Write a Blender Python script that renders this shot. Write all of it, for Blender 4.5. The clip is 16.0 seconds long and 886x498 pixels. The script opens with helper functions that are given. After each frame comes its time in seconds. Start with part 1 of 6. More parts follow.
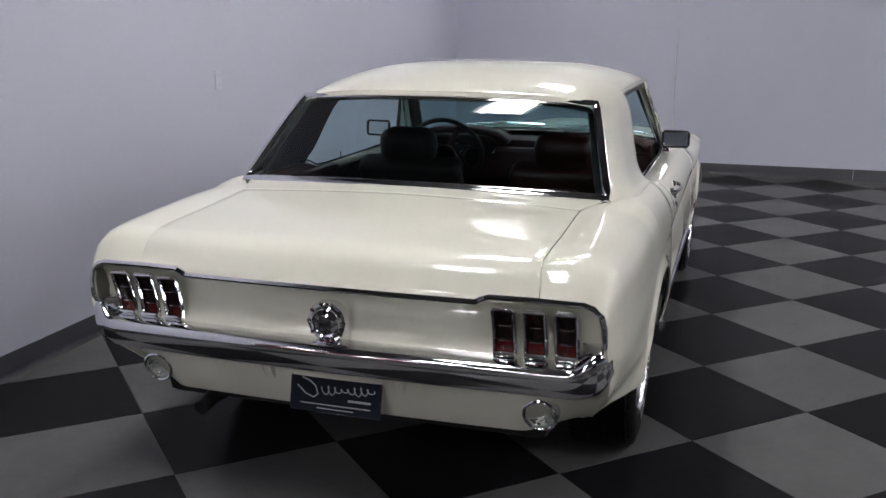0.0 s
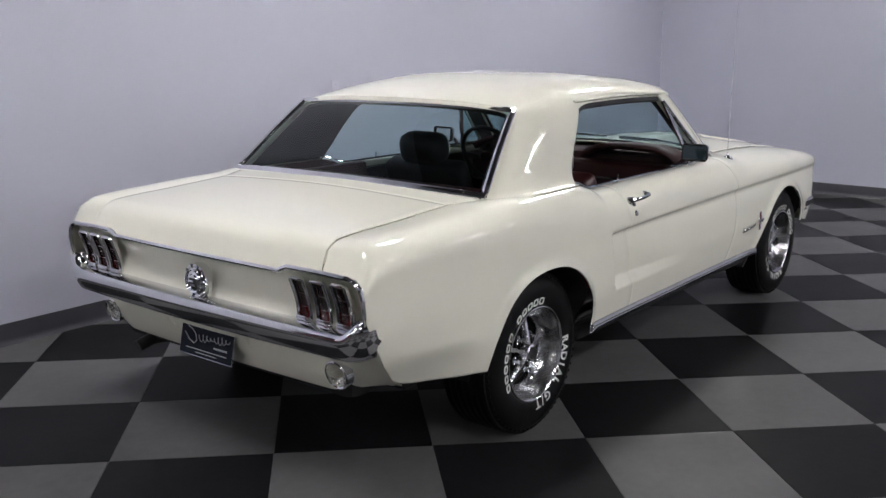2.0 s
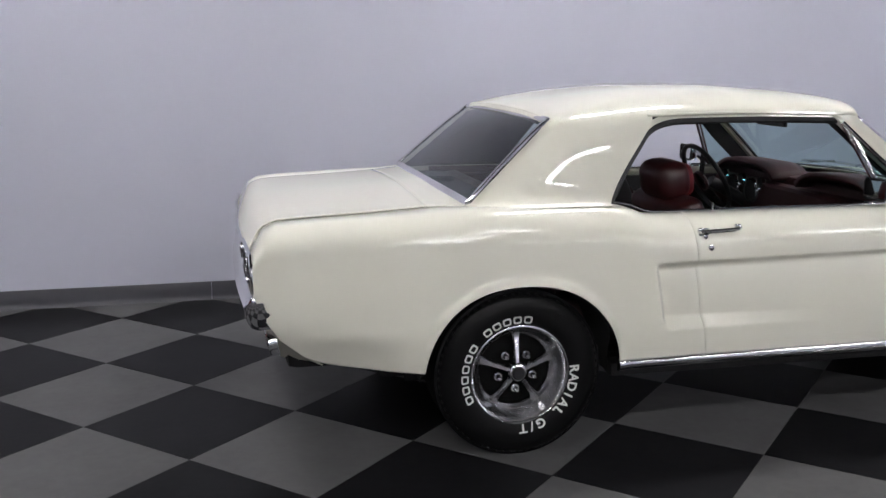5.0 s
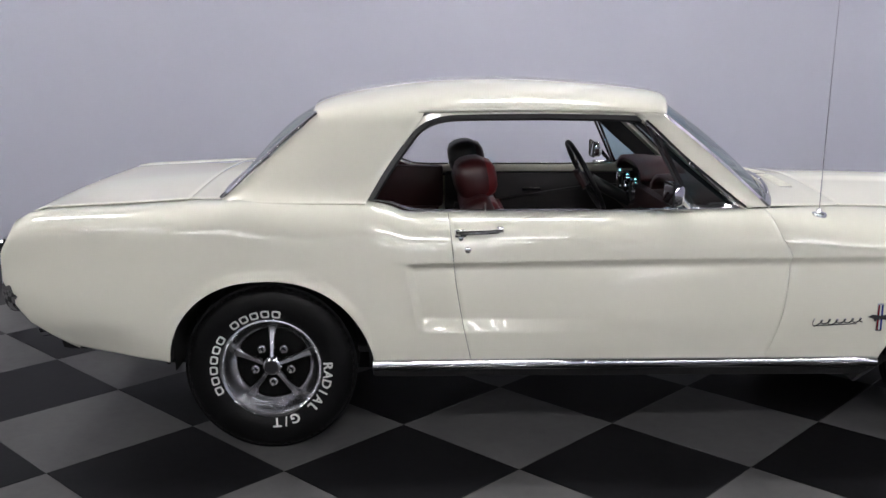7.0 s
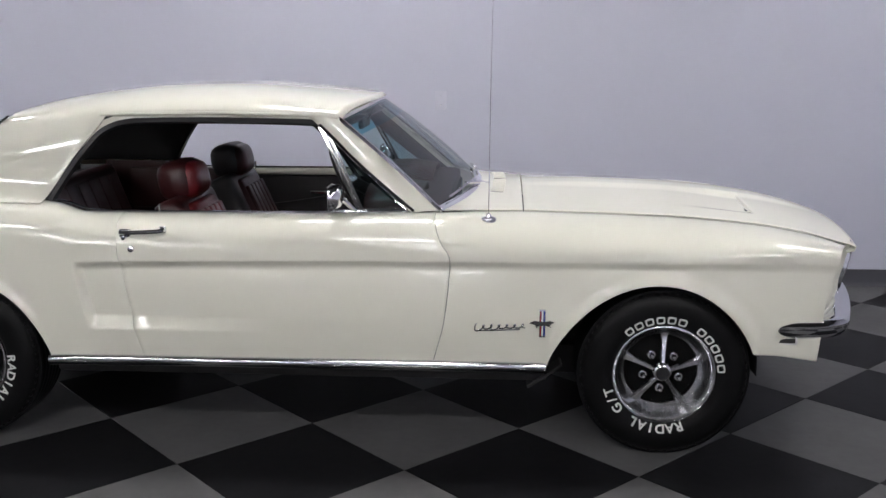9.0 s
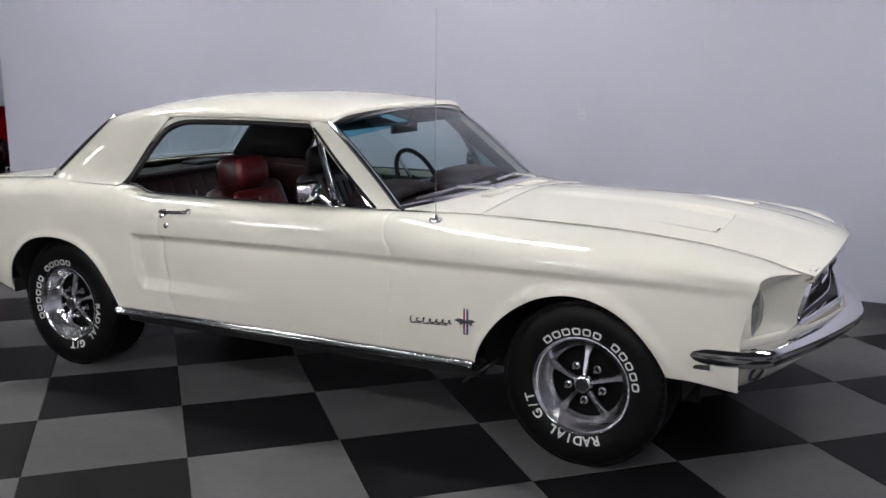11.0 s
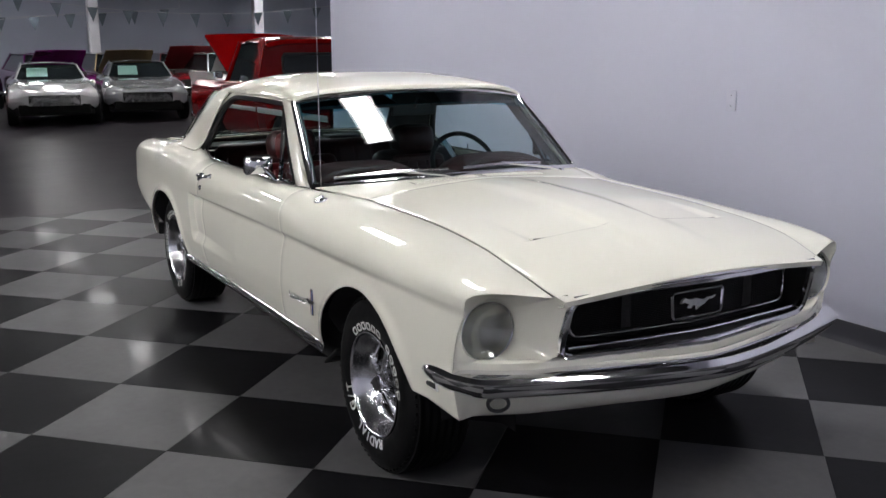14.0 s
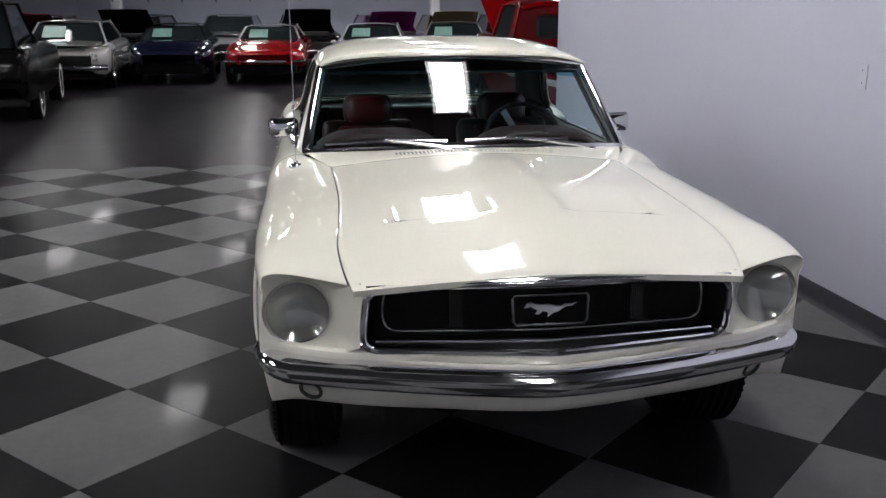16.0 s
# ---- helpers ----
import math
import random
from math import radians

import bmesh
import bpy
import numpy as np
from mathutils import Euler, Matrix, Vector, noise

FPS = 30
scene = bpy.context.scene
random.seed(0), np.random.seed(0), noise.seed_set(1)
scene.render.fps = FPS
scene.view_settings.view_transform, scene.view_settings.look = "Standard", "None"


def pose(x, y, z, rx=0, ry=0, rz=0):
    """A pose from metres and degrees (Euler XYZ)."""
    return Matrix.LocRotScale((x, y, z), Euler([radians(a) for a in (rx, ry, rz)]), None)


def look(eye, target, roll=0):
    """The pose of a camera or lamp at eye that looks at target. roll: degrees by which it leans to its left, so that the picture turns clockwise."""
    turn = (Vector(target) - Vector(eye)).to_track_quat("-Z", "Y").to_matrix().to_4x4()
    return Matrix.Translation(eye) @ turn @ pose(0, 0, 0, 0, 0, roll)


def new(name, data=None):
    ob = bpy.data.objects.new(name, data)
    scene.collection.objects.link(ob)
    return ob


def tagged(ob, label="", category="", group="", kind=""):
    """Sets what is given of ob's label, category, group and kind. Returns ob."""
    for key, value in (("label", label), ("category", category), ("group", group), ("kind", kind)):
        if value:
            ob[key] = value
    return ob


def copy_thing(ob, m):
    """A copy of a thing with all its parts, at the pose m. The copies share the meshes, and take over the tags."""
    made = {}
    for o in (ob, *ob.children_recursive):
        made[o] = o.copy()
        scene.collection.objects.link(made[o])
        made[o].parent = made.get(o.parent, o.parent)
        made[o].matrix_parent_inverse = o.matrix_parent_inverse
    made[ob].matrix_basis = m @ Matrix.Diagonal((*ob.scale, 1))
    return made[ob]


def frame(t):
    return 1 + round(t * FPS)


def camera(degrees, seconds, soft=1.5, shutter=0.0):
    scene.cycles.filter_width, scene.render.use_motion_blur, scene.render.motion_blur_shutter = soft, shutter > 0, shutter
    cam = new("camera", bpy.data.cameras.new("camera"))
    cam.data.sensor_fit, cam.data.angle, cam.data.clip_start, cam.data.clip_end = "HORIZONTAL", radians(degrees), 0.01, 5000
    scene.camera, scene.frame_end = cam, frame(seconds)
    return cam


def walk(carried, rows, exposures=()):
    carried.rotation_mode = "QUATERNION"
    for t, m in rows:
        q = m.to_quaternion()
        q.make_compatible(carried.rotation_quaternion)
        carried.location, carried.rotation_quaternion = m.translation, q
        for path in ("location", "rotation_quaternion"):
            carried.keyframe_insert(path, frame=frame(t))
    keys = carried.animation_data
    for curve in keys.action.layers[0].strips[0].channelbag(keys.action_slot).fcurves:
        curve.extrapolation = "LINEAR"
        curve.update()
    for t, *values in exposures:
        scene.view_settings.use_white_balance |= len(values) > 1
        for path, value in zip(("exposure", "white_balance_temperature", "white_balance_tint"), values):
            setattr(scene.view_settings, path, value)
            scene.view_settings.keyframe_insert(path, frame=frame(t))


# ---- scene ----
cam = camera(49.8, 16.0)
PATH = [
    (0, (-3.47, -1.105, 1.558), (-1.617, -0.513, 1.096), 0.2),
    (0.5, (-3.423, -1.486, 1.561), (-1.636, -0.712, 1.105), 0.2),
    (1, (-3.345, -1.894, 1.557), (-1.631, -0.966, 1.112), 0.2),
    (1.5, (-3.236, -2.328, 1.544), (-1.596, -1.268, 1.111), -0.0),
    (2, (-3.074, -2.727, 1.537), (-1.538, -1.519, 1.111), -0.0),
    (2.5, (-2.836, -3.117, 1.518), (-1.407, -1.78, 1.105), -0.1),
    (3, (-2.561, -3.4, 1.512), (-1.271, -1.924, 1.114), -0.1),
    (3.5, (-2.223, -3.648, 1.495), (-1.148, -2.008, 1.102), 0.2),
    (3.7, (-2.089, -3.73, 1.488), (-1.096, -2.039, 1.098), 0.3),
    (5.8, (-0.41, -4.151, 1.489), (-0.212, -2.203, 1.081), 0.2),
    (6, (-0.241, -4.164, 1.511), (-0.085, -2.215, 1.09), 0.2),
    (6.5, (0.146, -4.21, 1.532), (0.232, -2.258, 1.106), 0.2),
    (7, (0.543, -4.246, 1.527), (0.597, -2.291, 1.109), 0.2),
    (7.5, (0.964, -4.258, 1.523), (0.975, -2.301, 1.11), 0.1),
    (8, (1.324, -4.268, 1.549), (1.332, -2.313, 1.127), 0.3),
    (8.5, (1.716, -4.27, 1.53), (1.691, -2.314, 1.116), 0.1),
    (9, (2.12, -4.28, 1.526), (2.002, -2.325, 1.12), 0.1),
    (9.2, (2.294, -4.279, 1.524), (2.12, -2.328, 1.119), 0.1),
    (11.5, (4.291, -3.908, 1.532), (3.196, -2.279, 1.149), -0.1),
    (12, (4.625, -3.676, 1.54), (3.395, -2.148, 1.151), -0.0),
    (12.5, (4.952, -3.354, 1.531), (3.58, -1.954, 1.137), -0.1),
    (13, (5.245, -2.973, 1.522), (3.765, -1.69, 1.115), -0.2),
    (13.5, (5.501, -2.58, 1.523), (3.919, -1.427, 1.11), -0.2),
    (14, (5.722, -2.186, 1.525), (4.022, -1.219, 1.108), -0.1),
    (14.5, (5.877, -1.802, 1.526), (4.104, -0.993, 1.077), 0.1),
    (15, (5.99, -1.382, 1.528), (4.151, -0.748, 1.063), 0.1),
    (15.5, (6.059, -0.972, 1.535), (4.165, -0.538, 1.062), 0.0),
    (16, (6.05, -0.598, 1.536), (4.128, -0.346, 1.045), -0.1),
]
walk(cam, [(t, look(eye, target, roll)) for t, eye, target, roll in PATH],
     [(0, -0.15), (1.0, -0.12), (2.5, 0.02), (3.7, 0.03), (9.2, -0.02), (11.5, 0.0), (16, 0.0)])

# ---- world and lamps ----
world = bpy.data.worlds.new("hall_air")
scene.world = world
world.use_nodes = True
world.node_tree.nodes["Background"].inputs["Color"].default_value = (0.55, 0.6, 0.75, 1)
world.node_tree.nodes["Background"].inputs["Strength"].default_value = 0.02
CEIL = 4.2          # ceiling height
LAMP_Z = 3.65       # underside of the hanging fluorescent fixtures

# ---- materials ----
def node(nt, kind, **props):
    n = nt.nodes.new(kind)
    for key, value in props.items():
        n.inputs[key].default_value = value
    return n


def surface(name, colour, rough=0.5, metal=0.0, spec=0.5, vary=0.0, scale=8.0, fine=120.0, bump=0.0, coat=0.0,
            rough_vary=0.0, tint=None, per_piece=0.0, world=False, coat_rough=0.015):
    """Principled material: two scales of noise for colour and roughness, fine relief."""
    m = bpy.data.materials.new(name)
    m.use_nodes = True
    nt = m.node_tree
    b = nt.nodes["Principled BSDF"]
    b.inputs["Base Color"].default_value = (*colour, 1)
    b.inputs["Roughness"].default_value = rough
    b.inputs["Metallic"].default_value = metal
    b.inputs["Specular IOR Level"].default_value = spec
    b.inputs["Coat Weight"].default_value = coat
    b.inputs["Coat Roughness"].default_value = coat_rough
    if vary or rough_vary or bump or per_piece:
        co = nt.nodes.new("ShaderNodeNewGeometry" if world else "ShaderNodeTexCoord")
        place = co.outputs["Position" if world else "Object"]
        big = node(nt, "ShaderNodeTexNoise", Scale=scale, Detail=6.0, Roughness=0.6)
        small = node(nt, "ShaderNodeTexNoise", Scale=fine, Detail=4.0)
        nt.links.new(place, big.inputs["Vector"])
        nt.links.new(place, small.inputs["Vector"])
        mixed = nt.nodes.new("ShaderNodeMath")
        mixed.operation = "MULTIPLY_ADD"
        nt.links.new(small.outputs["Fac"], mixed.inputs[0])
        mixed.inputs[1].default_value = 0.35
        nt.links.new(big.outputs["Fac"], mixed.inputs[2])
        value = mixed.outputs[0]
        if per_piece:
            info = nt.nodes.new("ShaderNodeObjectInfo")
            more = nt.nodes.new("ShaderNodeMath")
            more.operation = "MULTIPLY_ADD"
            nt.links.new(info.outputs["Random"], more.inputs[0])
            more.inputs[1].default_value = per_piece
            nt.links.new(value, more.inputs[2])
            value = more.outputs[0]
        ramp = nt.nodes.new("ShaderNodeMapRange")
        ramp.inputs["From Min"].default_value = 0.4
        ramp.inputs["From Max"].default_value = 0.95 + per_piece
        nt.links.new(value, ramp.inputs["Value"])
        mix = nt.nodes.new("ShaderNodeMix")
        mix.data_type = "RGBA"
        low = tint or tuple(c * (1 - vary) for c in colour)
        mix.inputs[6].default_value = (*low, 1)
        mix.inputs[7].default_value = (*[min(1, c * (1 + vary * 0.6)) for c in colour], 1)
        nt.links.new(ramp.outputs[0], mix.inputs[0])
        nt.links.new(mix.outputs[2], b.inputs["Base Color"])
        if rough_vary:
            rr = nt.nodes.new("ShaderNodeMapRange")
            rr.inputs["From Min"].default_value = 0.4
            rr.inputs["From Max"].default_value = 0.95
            rr.inputs["To Min"].default_value = max(0.0, rough - rough_vary)
            rr.inputs["To Max"].default_value = rough + rough_vary
            nt.links.new(mixed.outputs[0], rr.inputs["Value"])
            nt.links.new(rr.outputs[0], b.inputs["Roughness"])
        if bump:
            bp = nt.nodes.new("ShaderNodeBump")
            bp.inputs["Strength"].default_value = bump
            bp.inputs["Distance"].default_value = 0.002
            nt.links.new(small.outputs["Fac"], bp.inputs["Height"])
            nt.links.new(bp.outputs[0], b.inputs["Normal"])
    return m


def glass(name, colour, rough=0.0, clear=0.9):
    """Thin tinted pane: a clear tinted part and a mirror part by Fresnel."""
    m = bpy.data.materials.new(name)
    m.use_nodes = True
    nt = m.node_tree
    nt.nodes.clear()
    out = nt.nodes.new("ShaderNodeOutputMaterial")
    tr = nt.nodes.new("ShaderNodeBsdfTransparent")
    tr.inputs["Color"].default_value = (*[c * clear for c in colour], 1)
    gl = nt.nodes.new("ShaderNodeBsdfGlossy")
    gl.inputs["Roughness"].default_value = rough
    face = node(nt, "ShaderNodeLayerWeight", Blend=0.5)
    power = nt.nodes.new("ShaderNodeMath")
    power.operation = "POWER"
    power.inputs[1].default_value = 5.0
    nt.links.new(face.outputs["Facing"], power.inputs[0])
    fr = nt.nodes.new("ShaderNodeMath")
    fr.operation = "MULTIPLY_ADD"
    fr.inputs[1].default_value = 0.92
    fr.inputs[2].default_value = 0.07
    nt.links.new(power.outputs[0], fr.inputs[0])
    mx = nt.nodes.new("ShaderNodeMixShader")
    nt.links.new(fr.outputs[0], mx.inputs[0])
    nt.links.new(tr.outputs[0], mx.inputs[1])
    nt.links.new(gl.outputs[0], mx.inputs[2])
    nt.links.new(mx.outputs[0], out.inputs["Surface"])
    return m


def glow(name, colour, strength):
    m = bpy.data.materials.new(name)
    m.use_nodes = True
    nt = m.node_tree
    nt.nodes.clear()
    out = nt.nodes.new("ShaderNodeOutputMaterial")
    em = nt.nodes.new("ShaderNodeEmission")
    em.inputs["Color"].default_value = (*colour, 1)
    em.inputs["Strength"].default_value = strength
    nt.links.new(em.outputs[0], out.inputs["Surface"])
    return m


M_PAINT = surface("cream_paint", (0.79, 0.775, 0.68), rough=0.5, spec=0.15, coat=1.0, vary=0.015, scale=3, fine=900, rough_vary=0.03)
M_CHROME = surface("chrome", (0.80, 0.80, 0.82), rough=0.075, metal=1.0, vary=0.03, scale=20, rough_vary=0.02)
M_STEEL = surface("brushed_rim_metal", (0.68, 0.68, 0.70), rough=0.21, metal=1.0)
M_ALU = surface("satin_aluminium", (0.60, 0.60, 0.62), rough=0.13, metal=1.0, vary=0.05, scale=18, rough_vary=0.05)
M_RUBBER = surface("tyre_rubber", (0.005, 0.005, 0.0055), rough=0.45, spec=0.14, vary=0.3, scale=12, bump=0.25, rough_vary=0.1)
M_WHEEL_BLACK = surface("black_wheel_paint", (0.004, 0.004, 0.004), rough=0.6, spec=0.08, vary=0.3, scale=20)
M_LETTER = surface("tyre_white", (0.66, 0.66, 0.64), rough=0.6, vary=0.1, scale=30, bump=0.2)
M_BLACK = surface("black_trim", (0.012, 0.012, 0.014), rough=0.45, vary=0.2, scale=18, bump=0.1, rough_vary=0.1)
M_UNDER = surface("underbody_black", (0.01, 0.01, 0.011), rough=0.8, vary=0.3, scale=9, bump=0.4)
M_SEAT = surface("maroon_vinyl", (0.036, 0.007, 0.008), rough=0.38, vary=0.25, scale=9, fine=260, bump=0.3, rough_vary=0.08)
# lighter copy of the maroon vinyl, its red shine put into the colour
M_SEAT_LIT = surface("red_vinyl", (0.12, 0.011, 0.014), rough=0.35, vary=0.2, scale=9, fine=260, bump=0.3, rough_vary=0.08)
M_DASH = surface("maroon_dash_vinyl", (0.040, 0.010, 0.011), rough=0.5, vary=0.2, scale=10, fine=260, bump=0.3)
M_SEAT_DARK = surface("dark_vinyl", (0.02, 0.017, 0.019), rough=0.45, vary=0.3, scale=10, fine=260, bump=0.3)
M_HEADLINER = surface("black_headliner", (0.018, 0.018, 0.02), rough=0.85, vary=0.2, scale=20, bump=0.3)
M_TINT = glass("green_tinted_glass", (0.54, 0.70, 0.72))
M_TINT_SHADE = glass("blue_shade_band_glass", (0.13, 0.44, 0.56))
M_CLEAR = glass("lamp_lens_glass", (0.9, 0.92, 0.9), rough=0.03)
M_RED_LENS = surface("red_lamp_lens", (0.008, 0.0006, 0.0008), rough=0.22, spec=0.25, coat=0.2, vary=0.4, scale=60)
M_RED_BRIGHT = surface("clear_red_lamp_lens", (0.055, 0.0015, 0.002), rough=0.25, spec=0.3, coat=0.3, vary=0.5, scale=50)
M_REFLECTOR = surface("lamp_reflector", (0.70, 0.71, 0.69), rough=0.28, metal=0.85, vary=0.08, scale=18, rough_vary=0.1)
M_BOWL = surface("dull_lamp_bowl", (0.52, 0.53, 0.50), rough=0.15, metal=0.95)
M_LENS = surface("cloudy_lamp_glass", (0.28, 0.29, 0.26), rough=0.30, coat=0.8, coat_rough=0.05, vary=0.2, scale=16)
M_LENS.node_tree.nodes["Principled BSDF"].inputs["Alpha"].default_value = 0.42
M_GRILLE = surface("grille_black", (0.010, 0.010, 0.011), rough=0.4, vary=0.2, scale=40)
M_GREY_BAR = surface("grille_grey", (0.07, 0.07, 0.07), rough=0.4, metal=0.6, vary=0.2, scale=60)
M_WALL = surface("lavender_wall_paint", (0.505, 0.51, 0.61), rough=0.62, vary=0.03, scale=0.9, fine=160, bump=0.12, rough_vary=0.08)
M_FARWALL = surface("blue_hall_wall_paint", (0.36, 0.385, 0.475), rough=0.7, vary=0.06, scale=0.7, fine=90, bump=0.15)
M_BASE = surface("charcoal_cove_base", (0.045, 0.045, 0.055), rough=0.42, vary=0.15, scale=6, bump=0.1, rough_vary=0.1)
M_BRIGHT = surface("bright_plated_emblem", (0.80, 0.80, 0.79), rough=0.38, metal=0.55, vary=0.1, scale=60)
M_TILE_DARK = surface("black_vinyl_tile", (0.011, 0.011, 0.0125), rough=0.36, spec=0.030, coat=0.032, coat_rough=0.06, vary=0.45, scale=2.2, fine=24, bump=0.12, per_piece=0.2, world=True)
M_TILE_GREY = surface("grey_vinyl_tile", (0.096, 0.095, 0.098), rough=0.36, spec=0.030, coat=0.032, coat_rough=0.06, vary=0.28, scale=2.2, fine=24, bump=0.12, per_piece=0.2, world=True)
M_JOINT = surface("tile_joint", (0.03, 0.03, 0.03), rough=0.6, vary=0.2)
M_CONCRETE = surface("polished_concrete", (0.026, 0.0235, 0.027), rough=0.30, spec=0.016, coat=0.012, coat_rough=0.12, vary=0.5, scale=0.9, fine=5, rough_vary=0.03)
M_CEIL = surface("ceiling_paint", (0.06, 0.06, 0.065), rough=0.8, vary=0.05, scale=2)
M_WHITE = surface("white_plastic", (0.66, 0.66, 0.70), rough=0.4, vary=0.03, scale=30)
M_LAMP = glow("fluorescent_tube", (1.0, 0.985, 0.985), 44.5)
M_PANEL = glow("lamp_reflector_glow", (1.0, 0.985, 0.985), 35.0)
M_FIXTURE = surface("white_enamel", (0.8, 0.8, 0.8), rough=0.35, vary=0.04, scale=20)

# ---- mesh helpers ----
def curve(x, xs, ys):
    """Smooth curve through the knots (Catmull-Rom slopes, limited)."""
    x, xs, ys = np.asarray(x, float), np.asarray(xs, float), np.asarray(ys, float)
    d = np.diff(ys) / np.diff(xs)
    m = np.concatenate([[d[0]], np.where(d[:-1] * d[1:] > 0, 2 * d[:-1] * d[1:] / (d[:-1] + d[1:] + 1e-12), 0), [d[-1]]])
    k = np.clip(np.searchsorted(xs, x) - 1, 0, len(xs) - 2)
    h = xs[k + 1] - xs[k]
    s = np.clip((x - xs[k]) / h, 0, 1)
    return ((2 * s**3 - 3 * s**2 + 1) * ys[k] + (s**3 - 2 * s**2 + s) * h * m[k]
            + (-2 * s**3 + 3 * s**2) * ys[k + 1] + (s**3 - s**2) * h * m[k + 1])


def ease(x, a, b):
    s = np.clip((np.asarray(x, float) - a) / (b - a), 0, 1)
    return s * s * (3 - 2 * s)


def grid(p, flip=False, wrap=False):
    """Verts and faces of a grid of points (n, m, 3); wrap closes the second direction."""
    p = np.asarray(p, float)
    n, m = p.shape[:2]
    faces = []
    for i in range(n - 1):
        for j in range(m if wrap else m - 1):
            a, b, c, d = i * m + j, i * m + (j + 1) % m, (i + 1) * m + (j + 1) % m, (i + 1) * m + j
            faces.append((a, d, c, b) if flip else (a, b, c, d))
    return p.reshape(-1, 3), faces


def join(*datas):
    verts, faces, k = [], [], 0
    for v, f in datas:
        verts.append(np.asarray(v, float).reshape(-1, 3))
        faces += [tuple(i + k for i in q) for q in f]
        k += len(verts[-1])
    return np.concatenate(verts), faces


def mirror(data):
    v, f = data
    return np.asarray(v) * (1, -1, 1), [q[::-1] for q in f]


def moved(data, m):
    v, f = data
    m = np.array(m)
    return np.asarray(v) @ m[:3, :3].T + m[:3, 3], f


def box(c, s, bevel=0.0, seg=2):
    bm = bmesh.new()
    bmesh.ops.create_cube(bm, size=1, matrix=Matrix.LocRotScale(c, None, s))
    if bevel:
        bmesh.ops.bevel(bm, geom=bm.edges[:], offset=bevel, segments=seg, affect="EDGES", profile=0.6)
    return data_of(bm)


def data_of(bm):
    bm.verts.index_update()
    v = np.array([x.co[:] for x in bm.verts]).reshape(-1, 3)
    f = [tuple(x.index for x in q.verts) for q in bm.faces]
    bm.free()
    return v, f


def lathe(profile, seg=48, axis="y", close=False):
    """Turn (radius, along) pairs round an axis."""
    a = np.linspace(0, 2 * np.pi, seg, endpoint=False)
    p = np.array([[(r * np.cos(t), h, r * np.sin(t)) for t in a] for r, h in profile])
    if axis == "x":
        p = p[..., [1, 0, 2]] * (1, -1, 1)
    if axis == "z":
        p = p[..., [0, 2, 1]] * (1, -1, 1)
    if close:
        p = np.concatenate([p, p[:1]])
    return grid(p, wrap=True)


def sweep(path, profile, closed=False, up=(0, 0, 1), caps=True):
    """Carry a closed 2D profile (side, up) along a path."""
    path = np.asarray(path, float)
    prof = np.asarray(profile, float)
    n = len(path)
    t = np.roll(path, -1, 0) - np.roll(path, 1, 0)
    if not closed:
        t[0], t[-1] = path[1] - path[0], path[-1] - path[-2]
    t /= np.linalg.norm(t, axis=1)[:, None] + 1e-12
    side = np.cross(t, np.asarray(up, float) if np.ndim(up) == 1 else up)
    side /= np.linalg.norm(side, axis=1)[:, None] + 1e-12
    upv = np.cross(side, t)
    rings = path[:, None] + side[:, None] * prof[None, :, :1] + upv[:, None] * prof[None, :, 1:]
    if closed:
        rings = np.concatenate([rings, rings[:1]])
    v, f = grid(rings, wrap=True)
    if caps and not closed:
        m = len(prof)
        f = f + [tuple(range(m))[::-1], tuple(range((n - 1) * m, n * m))]
    return v, f


def tube(path, r, seg=8, closed=False, up=(0, 0, 1)):
    a = np.linspace(0, 2 * np.pi, seg, endpoint=False)
    return sweep(path, np.stack([np.cos(a), np.sin(a)], 1) * r, closed, up)


def strip(w, h):
    """Rounded trim section, w wide and h high."""
    return [(-w / 2, 0), (-w / 2, h * 0.6), (-w * 0.3, h), (w * 0.3, h), (w / 2, h * 0.6), (w / 2, 0)]


def mesh_of(name, data, material, sharp=35, weld=False):
    me = bpy.data.meshes.new(name)
    v, f = data
    me.from_pydata([tuple(map(float, q)) for q in v], [], [tuple(map(int, q)) for q in f])
    if weld:
        bm = bmesh.new()
        bm.from_mesh(me)
        bmesh.ops.remove_doubles(bm, verts=bm.verts[:], dist=0.0004)
        bm.to_mesh(me)
        bm.free()
    me.validate()
    me.shade_smooth()
    me.set_sharp_from_angle(angle=radians(sharp))
    me.materials.append(material)
    return me


def part(name, data, material, parent, label="", sharp=35, weld=False, thick=0.0):
    ob = new(name, mesh_of(name, data, material, sharp, weld))
    if parent:
        ob.parent = parent
    if label:
        tagged(ob, label)
    if thick:
        mod = ob.modifiers.new("sheet", "SOLIDIFY")
        mod.thickness, mod.offset = abs(thick), -1.0 if thick > 0 else 1.0
        mod.use_even_offset = False
        crisp = ob.modifiers.new("crisp", "WEIGHTED_NORMAL")
        crisp.mode, crisp.weight, crisp.keep_sharp = "FACE_AREA", 90, True
    return ob


def thing(name, label, category, group="", at=None):
    ob = new(name)
    ob.empty_display_size = 0.2
    if at is not None:
        ob.matrix_basis = at
    return tagged(ob, label, category, group)


def twin(name, data, material, parent, label="", sharp=35, weld=False, thick=0.0):
    """The same part on both sides of the car; data is given for its right side (negative y)."""
    a = part(name, data, material, parent, label, sharp, weld, thick)
    b = part(name, mirror(data), material, parent, label, sharp, weld, thick)
    return a, b


def set_structure(name, data, material, label="", **kw):
    return tagged(part(name, data, material, None, **kw), label, "", "", "structure")

